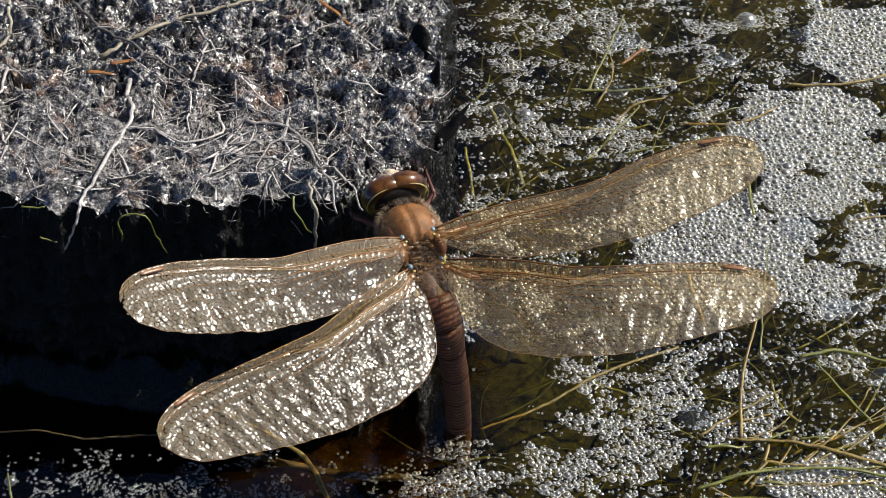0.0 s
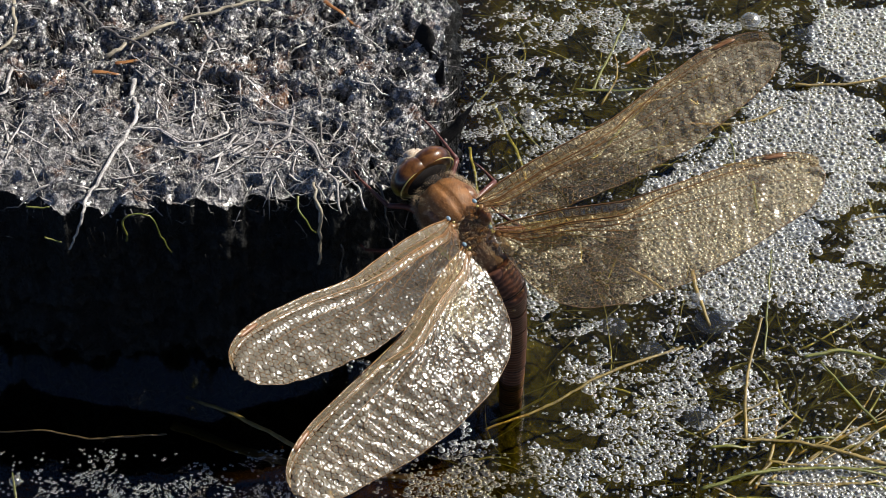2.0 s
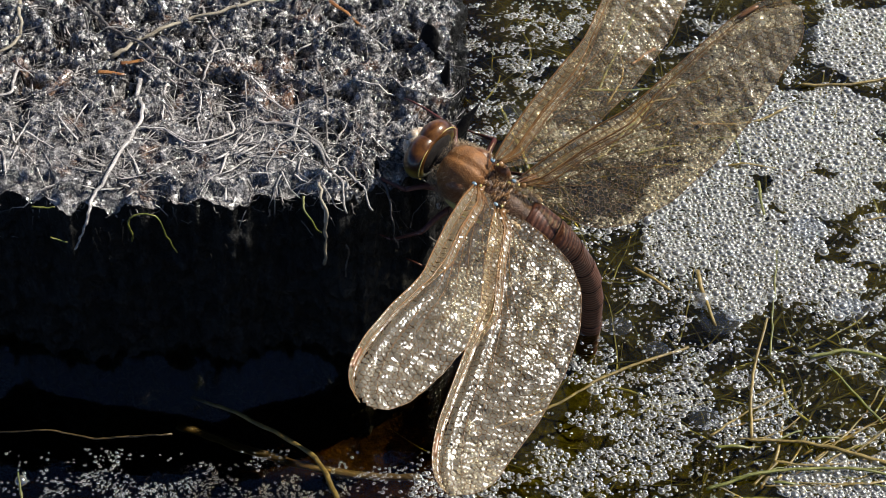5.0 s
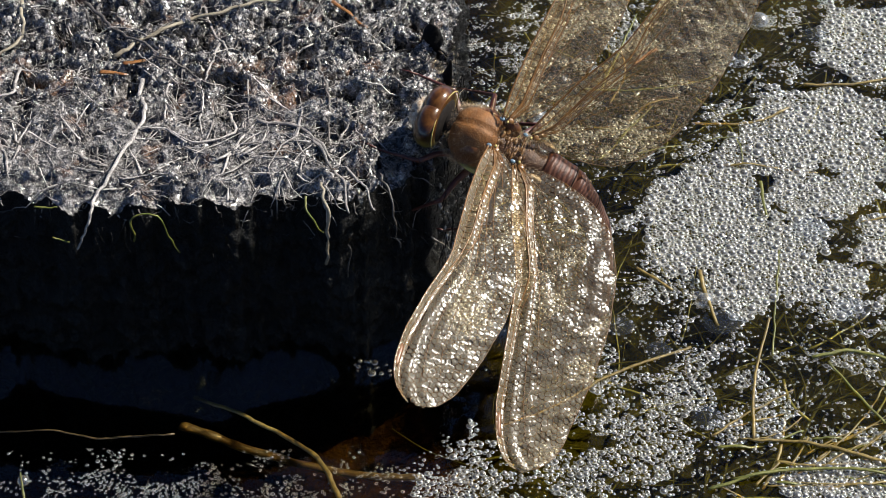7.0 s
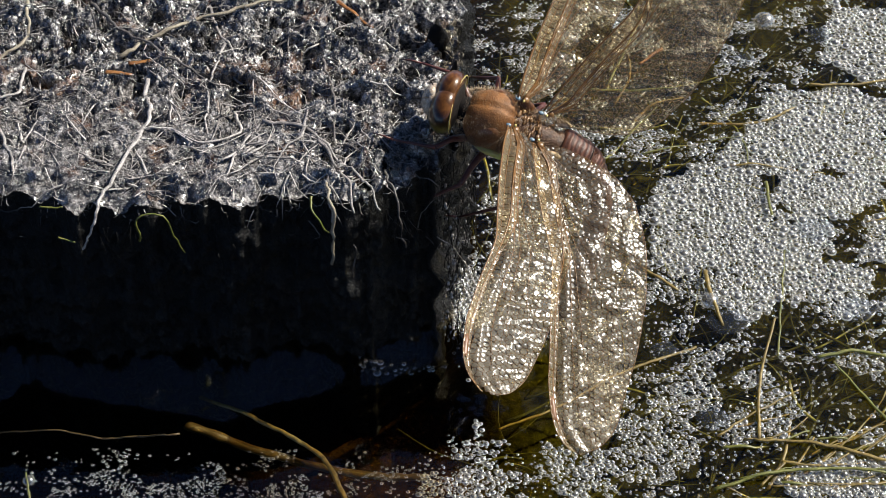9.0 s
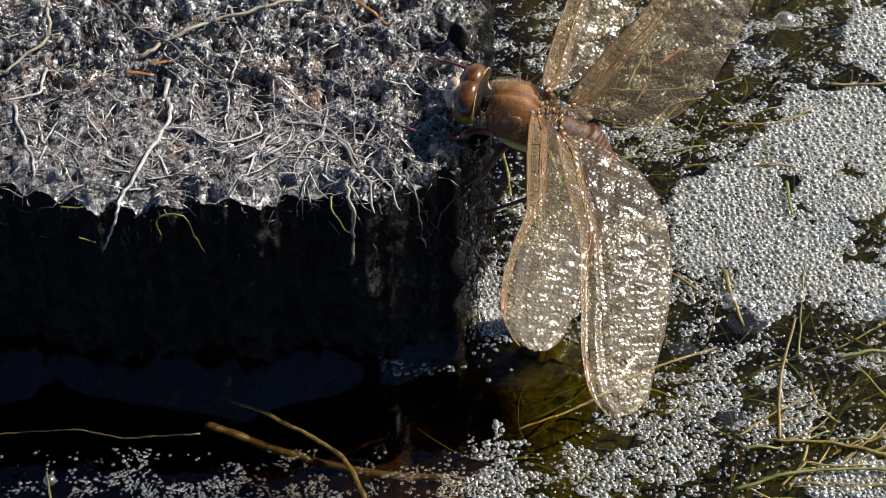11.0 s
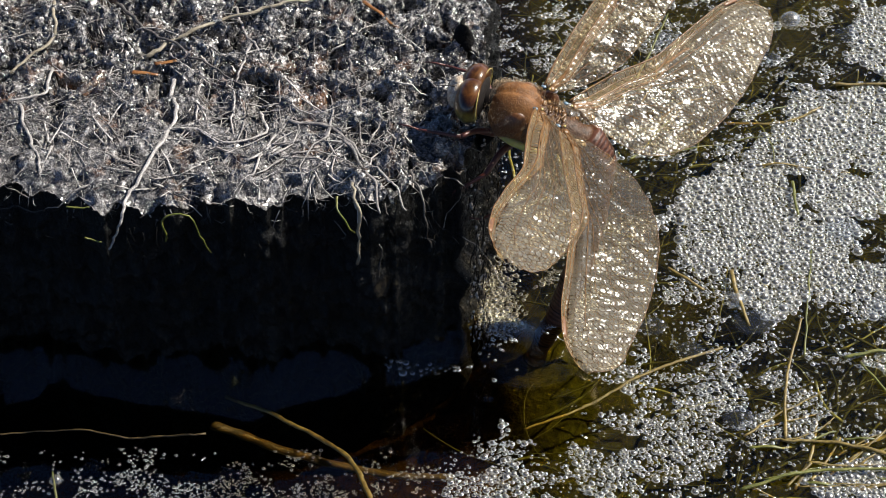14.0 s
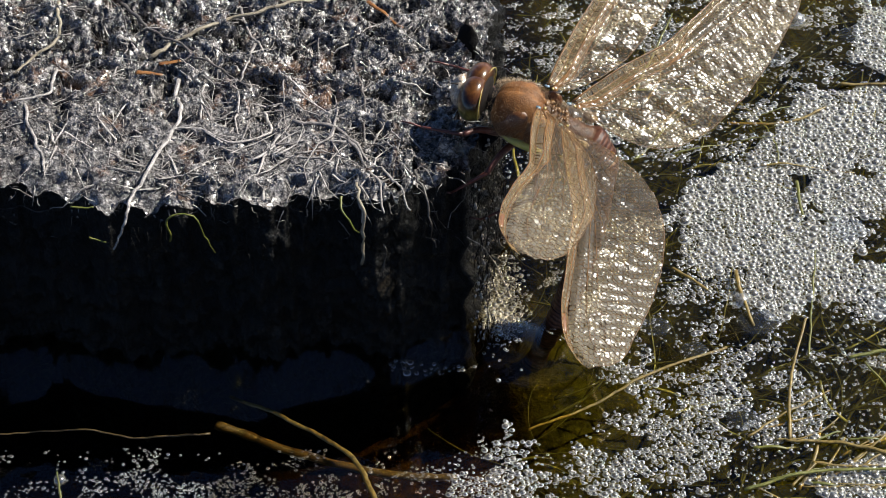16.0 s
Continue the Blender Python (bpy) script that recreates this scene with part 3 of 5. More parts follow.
        pts = wobble([Vector((x, y, z - ln * i / 6)) for i in range(7)], 1.0, 3.0, rnd.random())
        g.tube(pts, [0.09 - 0.008 * i for i in range(7)], 4)
    tagged(new("hanging_threads", g.mesh("hanging_threads", CHAR)), "fine dark root threads hanging down the block's sides", "rootlets", kind="stuff")


build_rootlets()


def build_shards():
    for i, (base, tip, w) in enumerate((((-3.8, 32.6, 31.5), (-3.2, 33.6, 38.5), 1.7), ((-2.4, 14.0, 29.5), (3.6, 18.0, 36.2), 1.1), ((-1.5, 26.0, 31.0), (-0.8, 27.0, 36.0), 1.0))):
        a, b = Vector(base), Vector(tip)
        pts = wobble([a.lerp(b, k / 10) for k in range(11)], 0.5, 2.0, i + 5)
        g = Geo()
        g.tube(pts, [w * (0.55 + 0.6 * math.sin(math.pi * min(1, 0.15 + k / 11))) * (1 - 0.75 * (k / 10) ** 3) for k in range(11)], 9, 0.45)
        tagged(new("bark_shard", g.mesh("bark_shard", CHAR)), "jagged black bark shard standing at the block's end", "bark shard", "black shards")


build_shards()


def build_stems():
    lay = "lying in the foamy water"
    for i, (name, ctrl, r0, r1, m, lab, cat) in enumerate((
            ("water_stem", [(47.7, 8.5, 0.3), (44.4, -3.5, 0.5), (43.2, -14.4, 0.4)], 0.22, 0.34, OCHRE, "upright yellow-green jointed stem " + lay, "stem"),
            ("water_stem", [(50.8, 22.5, 0.2), (47.5, 1.2, 0.2)], 0.14, 0.2, GREEN, "thin green stem " + lay, "stem"),
            ("water_stem", [(5.4, -12.2, -0.6), (14.6, -8.2, 0.0), (23.5, -2.4, 0.3), (35.5, 3.1, 0.0)], 0.26, 0.3, OCHRE, "long yellow-green stem " + lay, "stem"),
            ("leaf_scrap", [(37.7, 17.3, 1.2), (38.5, 12.3, 0.9), (39.7, 6.9, 0.4)], 0.5, 0.3, OCHRE, "small yellow leaf scrap on the foam", "leaf"),
            ("water_stem", [(53.4, 0.7, 0.4), (59.1, 1.9, 0.6), (66.2, -0.1, 0.4), (74, -2, 0.4)], 0.4, 0.3, GREEN, "green grass stem " + lay, "stem"),
            ("water_stem", [(55.6, -0.1, 0.5), (58.3, -4.7, 0.4), (62.6, -11.7, 0.4)], 0.18, 0.3, GREEN, "thin green stem " + lay, "stem"),
            ("water_stem", [(42.5, -14.6, 0.3), (50.3, -15.0, 0.4), (56.8, -16.8, 0.5), (63.4, -19.3, 0.4), (70, -22, 0.4)], 0.3, 0.5, OCHRE, "thick brownish stem " + lay, "stem"),
            ("water_stem", [(36.1, -23.2, 0.3), (45.3, -20.5, 0.7), (56.4, -20.0, 0.8), (66, -21.8, 0.4)], 0.35, 0.3, GREEN, "bowed yellow-green blade " + lay, "stem"),
            ("water_stem", [(46.3, -18.8, 0.6), (42.8, -22.6, 0.4)], 0.3, 0.25, OCHRE, "short yellow stem " + lay, "stem"),
            ("straw", [(-40.2, -11.2, -0.8), (-28.4, -15.8, -1.6), (-15.2, -19.3, -2.2), (-4.7, -20.3, -1.6)], 0.95, 0.75, BRONZE, "broad brownish straw floating beside the block", "straw"),
            ("straw", [(-38.5, -6.8, 0.4), (-28.6, -11.7, 0.7), (-20.1, -17.8, 0.5), (-16.2, -25.2, 0.2), (-15, -30, 0.2)], 0.36, 0.55, OCHRE, "curved yellow straw with wet beads floating beside the block", "straw"),
            ("straw", [(-78, -14.5, 0.3), (-59.7, -12.9, 0.3), (-52.2, -14.3, 0.3), (-40.8, -13.5, 0.3)], 0.16, 0.22, BRONZE, "thin yellow straw floating on dark water", "straw"),
            ("leaf_scrap", [(49.1, 36.7, 1.0), (49.3, 29.3, 0.9)], 0.35, 0.25, GREEN, "small green blade on the foam", "leaf"),
            ("water_stem", [(58.7, 59.8, 0.4), (68.2, 60.1, 0.4), (80, 64.0, 0.4)], 0.35, 0.3, OCHRE, "yellow stem " + lay, "stem"),
            ("water_stem", [(39.2, 51.1, -0.5), (49.5, 51.1, 0.1), (56, 54.5, 0.3)], 0.35, 0.3, OCHRE, "olive stem " + lay, "stem"),
            ("water_stem", [(7.6, 56, -1.0), (10.8, 46.4, -0.8), (13.2, 37.5, -1.5)], 0.4, 0.45, GREEN, "green submerged blade " + lay, "stem"),
            ("water_stem", [(3.6, 46, -1.2), (5.3, 33.5, -1.5)], 0.35, 0.3, GREEN, "green submerged blade " + lay, "stem"),
            ("leaf_scrap", [(34.5, 68.2, 0.9), (30.4, 64.7, 0.6)], 0.45, 0.3, RUST, "small rusty leaf scrap on the foam", "leaf"),
            ("water_stem", [(80, 32, 0.3), (64.1, 28.4, 0.3)], 0.35, 0.2, OCHRE, "yellow stem " + lay, "stem"),
            ("water_stem", [(28.3, 19.0, 0.2), (33.5, 14.2, 0.2)], 0.3, 0.3, OCHRE, "short yellow stem " + lay, "stem"),
            ("water_stem", [(-60.9, -26, 0.0), (-61.6, -21.8, 2.2)], 0.25, 0.12, GREEN, "short green shoot rising from dark water", "stem"))):
        strand(name, ctrl, r0 * 0.8, r1 * 0.8, m, lab, cat, i + 100, 0.7, 0.22, 7, False, "stems in the water")
    rnd = random.Random(31)
    for i in range(38):
        if i < 28:
            x, y, a = rnd.uniform(36, 66), rnd.uniform(-24, -10), rnd.gauss(0.25, 0.4)
        else:
            x, y, a = rnd.uniform(18, 44), rnd.uniform(40, 62), rnd.gauss(0.3, 0.8)
        ln, c = rnd.uniform(8, 24), rnd.uniform(-0.5, 0.5)
        pts = [(x + ln * k / 4 * math.cos(a + c * k / 4), y + ln * k / 4 * math.sin(a + c * k / 4), rnd.uniform(-0.5, 0.5)) for k in range(5)]
        r = rnd.uniform(0.12, 0.32)
        strand("grass_blade", pts, r, r * 0.5, rnd.choice((GREEN, OCHRE, OCHRE)), "thin yellow-green blade tangled in the foam", "grass blade", i + 300, 0.5, 0.25, 6, False, "blades in the foam")
    # submerged weed
    rnd = random.Random(12)
    for name, count, material, lo, hi in (("water_weed", 520, ALGA, -7.0, -0.6), ("bright_water_weed", 60, GREEN, -5.0, -1.2)):
        g = Geo()
        for _ in range(count):
            x, y = rnd.uniform(-2, 85), rnd.uniform(-32, 90)
            a, z, ln = rnd.gauss(0.5, 0.9), rnd.uniform(lo, hi), rnd.uniform(5, 24)
            bend = rnd.uniform(-0.12, 0.12)
            pts = []
            for i in range(9):
                pts.append(Vector((x, y, min(-0.1, z))))
                x, y, z, a = x + math.cos(a) * ln / 8, y + math.sin(a) * ln / 8, z + rnd.uniform(-0.2, 0.25), a + bend + rnd.uniform(-0.1, 0.1)
            if any(p.x < 1.5 and p.y > -2 or math.hypot((p.x - 7) / 12, (p.y + 4) / 12) < 1 and z > -4 for p in pts):
                continue
            r = rnd.choice((0.08, 0.1, 0.13, 0.2, 0.3))
            g.tube(pts, [r * (1 - 0.05 * i) for i in range(9)], 5, 0.6)
        tagged(new(name, g.mesh(name, material)), "tangled olive-green weed under the water", "water weed", kind="stuff")


build_stems()

# ---- foam: rafts of large bubbles, lace of small ones, loose beads ----
# centre x, centre y, half width, half depth
RAFTS = [(40.2, 31.5, 10.1, 9.3), (51.4, 44.2, 7.7, 6.5), (60.8, 53.4, 9.7, 6.5), (71.5, 70.1, 9.3, 9.7), (44.2, 15.9, 5.2, 7.1), (59.5, 34.0, 8.1, 4.4), (57.3, 15.9, 6.9, 4.9), (56.1, -22.5, 10.7, 4.4), (50.0, 24.0, 9.0, 6.5), (67.0, 43.5, 9.0, 5.0), (35.5, 24.0, 6.0, 5.0), (70.0, 24.0, 7.0, 5.0)]
LACE = [(34.3, -5.1, 4.4, 4.9), (23.1, -5.1, 2.3, 6.5), (26.6, -16.5, 7.3, 6.0), (17.5, -20.0, 5.6, 4.9), (1.3, -22.5, 4.8, 4.9), (46.0, -9.3, 2.8, 5.4), (60.5, 0.2, 4.8, 2.7), (61.2, -13.5, 4.0, 3.3), (11.2, 65.8, 4.8, 3.8),
        (30.8, 71.2, 6.5, 3.3), (16.4, 48.1, 4.0, 4.4), (30.4, 48.1, 4.8, 4.4), (21.2, 75.2, 6.5, 2.7), (44.8, 64.4, 3.2, 2.4), (-41.0, -23.5, 9.0, 3.2), (-24.4, -24.5, 9.0, 2.8), (3.3, -14.0, 4.0, 2.6), (34.9, 19.4, 4.8, 6.5), (1.5, 10.0, 2.2, 8.0)]


def inside(patches, x, y):
    """Above nought in the ragged patches."""
    x, y = x + 3.2 * noise.noise(Vector((x * 0.16, y * 0.16, 21))) + 1.5 * noise.noise(Vector((x * 0.5, y * 0.5, 22))), y + 3.6 * noise.noise(Vector((x * 0.16, y * 0.2, 31))) + 1.5 * noise.noise(Vector((x * 0.5, y * 0.5, 32)))
    return max((1 - ((x - a) / c) ** 2 - ((y - b) / d) ** 2 for a, b, c, d in patches), default=-9)


def build_foam():
    rnd = random.Random(21)
    cells, size = {}, 2.0

    def free(x, y, r, squeeze):
        for i in range(int(x // size) - 1, int(x // size) + 2):
            for j in range(int(y // size) - 1, int(y // size) + 2):
                for u, v, s in cells.get((i, j), ()):
                    if (u - x) ** 2 + (v - y) ** 2 < (squeeze * (r + s)) ** 2:
                        return False
        return True

    rims, kinds = Geo(), {"foam_raft": Geo(), "foam_lace": Geo(), "foam_beads": Geo()}

    def drop(kind, x, y, r, squeeze=0.86):
        if gap_to_block(x, y) < r + 0.1 and y > -2 or not free(x, y, r, squeeze):
            return
        cells.setdefault((int(x // size), int(y // size)), []).append((x, y, r))
        big = r > 0.42
        kinds[kind].ball((x, y, water_z(x, y) + 0.03), (r, r, r * rnd.uniform(0.55, 0.8)), 12 if big else 8, 5 if big else 3, -0.15)
        # collar of water drawn up round the foot, white to paint its bright crescent
        n, z0 = (12 if big else 8), water_z(x, y)
        turn = rnd.uniform(0, 1)
        around = [(math.cos(2 * math.pi * (k + turn) / n), math.sin(2 * math.pi * (k + turn) / n)) for k in range(n)]
        low, high = 0.02 + rnd.uniform(0, 0.03), 0.30 * r
        rims.add([(x + 1.10 * r * c, y + 1.10 * r * d, z0 + low) for c, d in around] + [(x + 0.98 * r * c, y + 0.98 * r * d, z0 + high * 0.4) for c, d in around] + [(x + 0.95 * r * c, y + 0.95 * r * d, z0 + high) for c, d in around],
                 [(j * n + k, j * n + (k + 1) % n, (j + 1) * n + (k + 1) % n, (j + 1) * n + k) for j in range(2) for k in range(n)])

    def field(x, y):
        """Above nought where foam gathers."""
        if x < 2 and y > -16:
            edge = -0.6
        elif x < -6:
            edge = -0.2
        else:
            edge = 0.0
        clear = math.hypot((x - 7) / 13, (y + 5) / 12)
        drift = noise.noise(Vector((x * 0.13 + y * 0.05, y * 0.24 - x * 0.05, 5))) + 0.6 * noise.noise(Vector((x * 0.36, y * 0.6 - x * 0.1, 8)))
        return edge + drift - 1.8 * max(0.0, 1 - clear) + 0.05

    for i in range(110000):
        x, y = rnd.uniform(22, 85), rnd.uniform(-30, 86)
        raft = inside(RAFTS, x, y)
        if (0.34 + 0.6 * raft + 0.75 * field(x, y) if raft > 0 else 1.2 * raft + field(x, y)) > 0.0 and raft > -0.7:
            sizes = (0.76, 0.68, 0.6, 0.54) if i < 4000 else (0.52, 0.46, 0.4, 0.34) if i < 24000 else (0.34, 0.28, 0.23, 0.19, 0.15)
            drop("foam_raft", x, y, rnd.choice(sizes) * rnd.uniform(0.85, 1.15), 0.70)
    # froth caught against the block's end and along its waterline
    for i in range(2600):
        x, y = rnd.gauss(1.0, 1.6), rnd.gauss(12, 4.5)
        if i % 60 == 0:
            x, y = rnd.uniform(-15, -2), rnd.gauss(-1.6, 0.6)
        if x > -1.2 or y < 0:
            drop("foam_lace", x, y, rnd.choice((0.5, 0.42) if i < 120 else (0.3, 0.24, 0.18, 0.14)) * rnd.uniform(0.85, 1.15), 0.8)
    for i in range(110000):
        x, y = rnd.uniform(-75, 85), rnd.uniform(-32, 88)
        if x < 0 and y > -15:
            continue
        k = 0.8 * max(-0.35, inside(LACE, x, y)) + field(x, y)
        if k > 0.0:
            drop("foam_lace", x, y, rnd.choice((0.48, 0.41, 0.35, 0.29) if i < 24000 else (0.30, 0.25, 0.21, 0.18, 0.15)) * rnd.uniform(0.85, 1.15) * (0.5 if x < -6 else 1.0), 0.74)
    for _ in range(16000):
        x, y = rnd.uniform(-2, 85), rnd.uniform(-32, 90)
        if rnd.random() < 0.10:
            x, y = rnd.uniform(-72, 2), rnd.uniform(-32, -16.5)
        if field(x, y) > -0.35 + 0.3 * rnd.random():
            drop("foam_beads", x, y, rnd.choice((0.24, 0.2, 0.17, 0.15, 0.13, 0.11)) * rnd.uniform(0.85, 1.15), 1.0)
    for name, label in (("foam_raft", "raft of large clear bubbles on the water"), ("foam_lace", "patches of small white bubbles on the water"), ("foam_beads", "scattered tiny bubbles on the water")):
        ob = new(name, kinds[name].mesh(name, BUBBLE))
        tagged(ob, label, "foam", kind="stuff")
    tagged(new("foam_collars", rims.mesh("foam_collars", BRIGHT_RIM)), "collars of water round the bubbles' feet, whitened as bright rims of light", "foam", kind="stuff")
    for x, y, r in ((52.7, 75.9, 1.9), (13.5, 52.5, 1.5), (-61.6, -21.8, 0.9), (38.2, 12.0, 1.5)):
        g = Geo()
        g.ball((0, 0, 0), (r, r, r * 0.85), 24, 12, -0.2)
        ob = part("large_bubble", g.mesh("large_bubble", BUBBLE), None, "", pose(x * MM, y * MM, (water_z(x, y) + 0.1) * MM))
        tagged(ob, "large clear bubble floating on the water", "bubble", "large bubbles")
    for i, (x, y, r) in enumerate(((9.5, 53.5, 2.2), (31.5, 71.5, 3.0), (29.0, 58.5, 2.4), (62.0, 72.5, 2.3), (40.5, 8.0, 3.2), (60.5, 10.5, 3.0), (37.0, -10.5, 2.6), (25.0, 7.0, 2.3), (56.0, 27.0, 3.4), (66.0, -3.0, 2.8), (30.5, 2.5, 2.0), (48.0, 66.0, 2.2))):
        g = Geo()
        g.ball((0, 0, 0), (r, r * 0.8, 0.35), 28, 9, -0.1)
        g.v = [(u * (1 + 0.22 * noise.noise(Vector((u * 0.5, v * 0.5, i)))), v * (1 + 0.22 * noise.noise(Vector((v * 0.5, u * 0.5, i + 9)))), w) for u, v, w in g.v]
        ob = part("flat_bubble", g.mesh("flat_bubble", SKY_TINTED_SKIN), None, "", pose(x * MM, y * MM, (water_z(x, y) + 0.05) * MM))
        tagged(ob, "wide flattened bubble film on the water, tinted bluish as reflected sky", "bubble", "flat bubbles")


build_foam()


# ---- the dragonfly ----
def wing_edges(kind):
    """Length and the leading and trailing edge as functions of the way along: dipped at the node, rounded at the tip."""
    if kind == "F":
        span, droop = 46.0, -4.2
        lk, lv = (0, .08, .22, .40, .46, .52, .62, .78, 1), (.8, 1.3, 1.5, 1.2, 1.0, 1.4, 2.5, 3.7, 3.8)
        tk, tv = (0, .05, .12, .22, .40, .60, .76, .88, 1), (1.0, 3.4, 5.4, 7.2, 8.4, 8.4, 7.0, 5.4, 4.6)
    else:
        span, droop = 45.0, -4.2
        lk, lv = (0, .08, .22, .34, .40, .48, .60, .80, 1), (.8, 1.0, 1.0, .5, .3, .8, 1.6, 2.9, 3.0)
        tk, tv = (0, .03, .09, .18, .32, .50, .68, .86, 1), (2.0, 6.5, 10.8, 13.0, 13.6, 12.4, 10.0, 6.6, 5.2)
    u = np.linspace(0, 1, 400)
    ease = np.ones(21) / 21
    tip = np.sqrt(np.clip(1 - ((u - 0.86) / 0.14).clip(0, 1) ** 2, 0, 1))
    lead = np.convolve(np.pad(np.interp(u, lk, lv), 10, mode="edge"), ease, "valid") * tip + droop * u
    trail = -np.convolve(np.pad(np.interp(u, tk, tv), 10, mode="edge"), ease, "valid") * tip + droop * u
    return span, lambda x: float(np.interp(x / span, u, lead)), lambda x: float(np.interp(x / span, u, trail))


def build_wing(name, kind, side, body, hinge, label):
    span, lead, trail = wing_edges(kind)
    rnd = random.Random(hash(1) + (7 if kind == "F" else 9))

    def height(x, y):
        d = max(0.0, lead(x) - y)
        grow = min(1.0, x / 6)
        fold = 0.45 * math.cos(math.pi * d / 1.05) * math.exp(-d / 2.2)
        fan = (0.32 * noise.noise(Vector((x * 0.5 - d * 0.16, d * 0.13, 4.0))) + 0.11 * step(0.25, 0.7, x / span) * math.sin(3.1 * (x + 0.30 * d + 0.9 * noise.noise(Vector((x * 0.2, d * 0.2, 1.0)))))) * step(2.5, 5, d) + 0.24 * noise.noise(Vector((x * 0.25, d * 0.6, 8.0)))
        bow = -0.006 * d * d + 0.5 * math.sin(math.pi * x / span)
        return grow * (fold + fan) + bow

    def taper(x):
        return min(1.0, 0.35 + x / 5) * (1.35 - 0.75 * step(0.34, 0.52, x / span) - 0.15 * x / span)

    def pt(x, y, dz=0.0):
        crumple = 0.03 * noise.noise(Vector((x * 1.7, y * 1.7, 3.0 + side))) * step(1.6, 3.0, lead(x) - y)
        return (side * x, y, height(x, y) + crumple + dz)

    skin, strip, net, bars, knots, strip_knots = Geo(), Geo(), Geo(), Geo(), {}, {}

    def cell(sheet, known, corners, mx, my, dz):
        """One cell of the membrane, bulged, sharing its corners with its neighbours."""
        ids = []
        for key, x, y in corners:
            if key not in known:
                known[key] = len(sheet.v)
                sheet.v.append(pt(x, y))
            ids.append(known[key])
        n, k0, lean, pitch_up = len(ids), len(sheet.v), rnd.gauss(0, 0.18), rnd.gauss(0, 0.18)
        for key, x, y in corners:
            u, v = 0.68 * (x - mx), 0.68 * (y - my)
            sheet.v.append(pt(mx + u, my + v, dz * 0.7 + lean * u + pitch_up * v))
        sheet.v.append(pt(mx, my, dz))
        for k in range(n):
            a, b, q = ids[k], ids[(k + 1) % n], (k + 1) % n
            sheet.f.append((k0 + k, k0 + q, k0 + n))
            if a != b:
                sheet.f.append((a, b, k0 + q, k0 + k))

    # ladder cells between the strong front veins
    rows, stepx = (0.0, 0.75, 1.5, 2.3), 1.0
    n = int((span - 0.7) / stepx)
    for i in range(n):
        xa, xb = 0.6 + i * stepx, 0.6 + (i + 1) * stepx
        for a, b in zip(rows, rows[1:]):
            ta, tb = taper(xa), taper(xb)
            q = [(xa, max(trail(xa), lead(xa) - a * ta)), (xb, max(trail(xb), lead(xb) - a * tb)), (xb, max(trail(xb), lead(xb) - b * tb)), (xa, max(trail(xa), lead(xa) - b * ta))]
            mx, my = sum(c[0] for c in q) / 4, sum(c[1] for c in q) / 4
            cell(strip, strip_knots, [((round(c[0] * 40), round(c[1] * 40)), *c) for c in q], mx, my, rnd.uniform(0.04, 0.12))
            bars.tube([pt(*q[0], 0.03), pt(*q[3], 0.03)], 0.045, 3)
    # irregular six-sided cells over the rest
    pitch, jitter, shift = 0.82, 0.12, {}

    def corner(cx, cy, k):
        a = math.radians(60 * k + 30)
        x, y = cx + pitch / math.sqrt(3) * math.cos(a), cy + pitch / math.sqrt(3) * math.sin(a)
        key = (round(x * 20), round(y * 20))
        if key not in shift:
            shift[key] = (rnd.uniform(-jitter, jitter), rnd.uniform(-jitter, jitter))
        x, y = x + shift[key][0], y + shift[key][1]
        x = min(span - 0.05, max(0.3, x))
        return key, x, min(lead(x) - 2.25 * taper(x), max(trail(x) + 0.03, y))

    seen = set()
    for j in range(-28, 9):
        for i in range(0, int(span / pitch) + 2):
            cx, cy = (i + 0.5 * (j % 2)) * pitch, j * pitch * math.sqrt(3) / 2
            if not 0.4 < cx < span - 0.3 or cy > lead(cx) - 2.0 * taper(cx) or cy < trail(cx) - 0.22:
                continue
            c = [corner(cx, cy, k) for k in range(6)]
            mx, my = sum(p[1] for p in c) / 6, sum(p[2] for p in c) / 6
            cell(skin, knots, c, mx, my, rnd.choice((-1, 1, 1)) * rnd.uniform(0.02, 0.06) * min(1.1, max(0.12, 0.55 + 1.3 * noise.noise(Vector((mx * 0.28, my * 0.35, side * 5))))))
            for k in range(6):
                a, b = c[k], c[(k + 1) % 6]
                e = (min(a[0], b[0]), max(a[0], b[0]))
                if e not in seen:
                    seen.add(e)
                    net.tube([pt(a[1], a[2], 0.02), pt(b[1], b[2], 0.02)], 0.042, 3)
    ob = part(name, skin.mesh(name, WING), body, label, Matrix.Translation(Vector(hinge) * MM))
    part("leading_strip", strip.mesh("leading_strip", STRIP), ob, "amber strip along the wing's leading edge")
    part("vein_net", net.mesh("vein_net", NET), ob, "fine brown net of wing veins")
    part("vein_ladder", bars.mesh("vein_ladder", VEIN), ob, "amber ladder of cross veins")
    for d0, d1, r, reach in ((0.0, 0.0, 0.12, 0.99), (0.75, 0.75, 0.07, 0.46), (1.5, 1.5, 0.12, 0.97), (2.3, 2.3, 0.06, 0.95), (2.0, 4.2, 0.07, 0.96), (2.1, 6.4, 0.055, 0.90), (2.2, 8.4, 0.05, 0.76), (2.5, 9.0, 0.045, 0.60), (2.7, 10.5, 0.045, 0.40), (2.9, 11.5, 0.045, 0.26)):
        g, pts = Geo(), []
        far = min(span * reach, span - 0.3)
        for i in range(47):
            x = far * i / 46 + 0.1
            d = d0 + (d1 - d0) * (0.35 * i / 46 + 0.65 * (i / 46) ** 2.2)
            if d0 == d1:
                d *= taper(x)
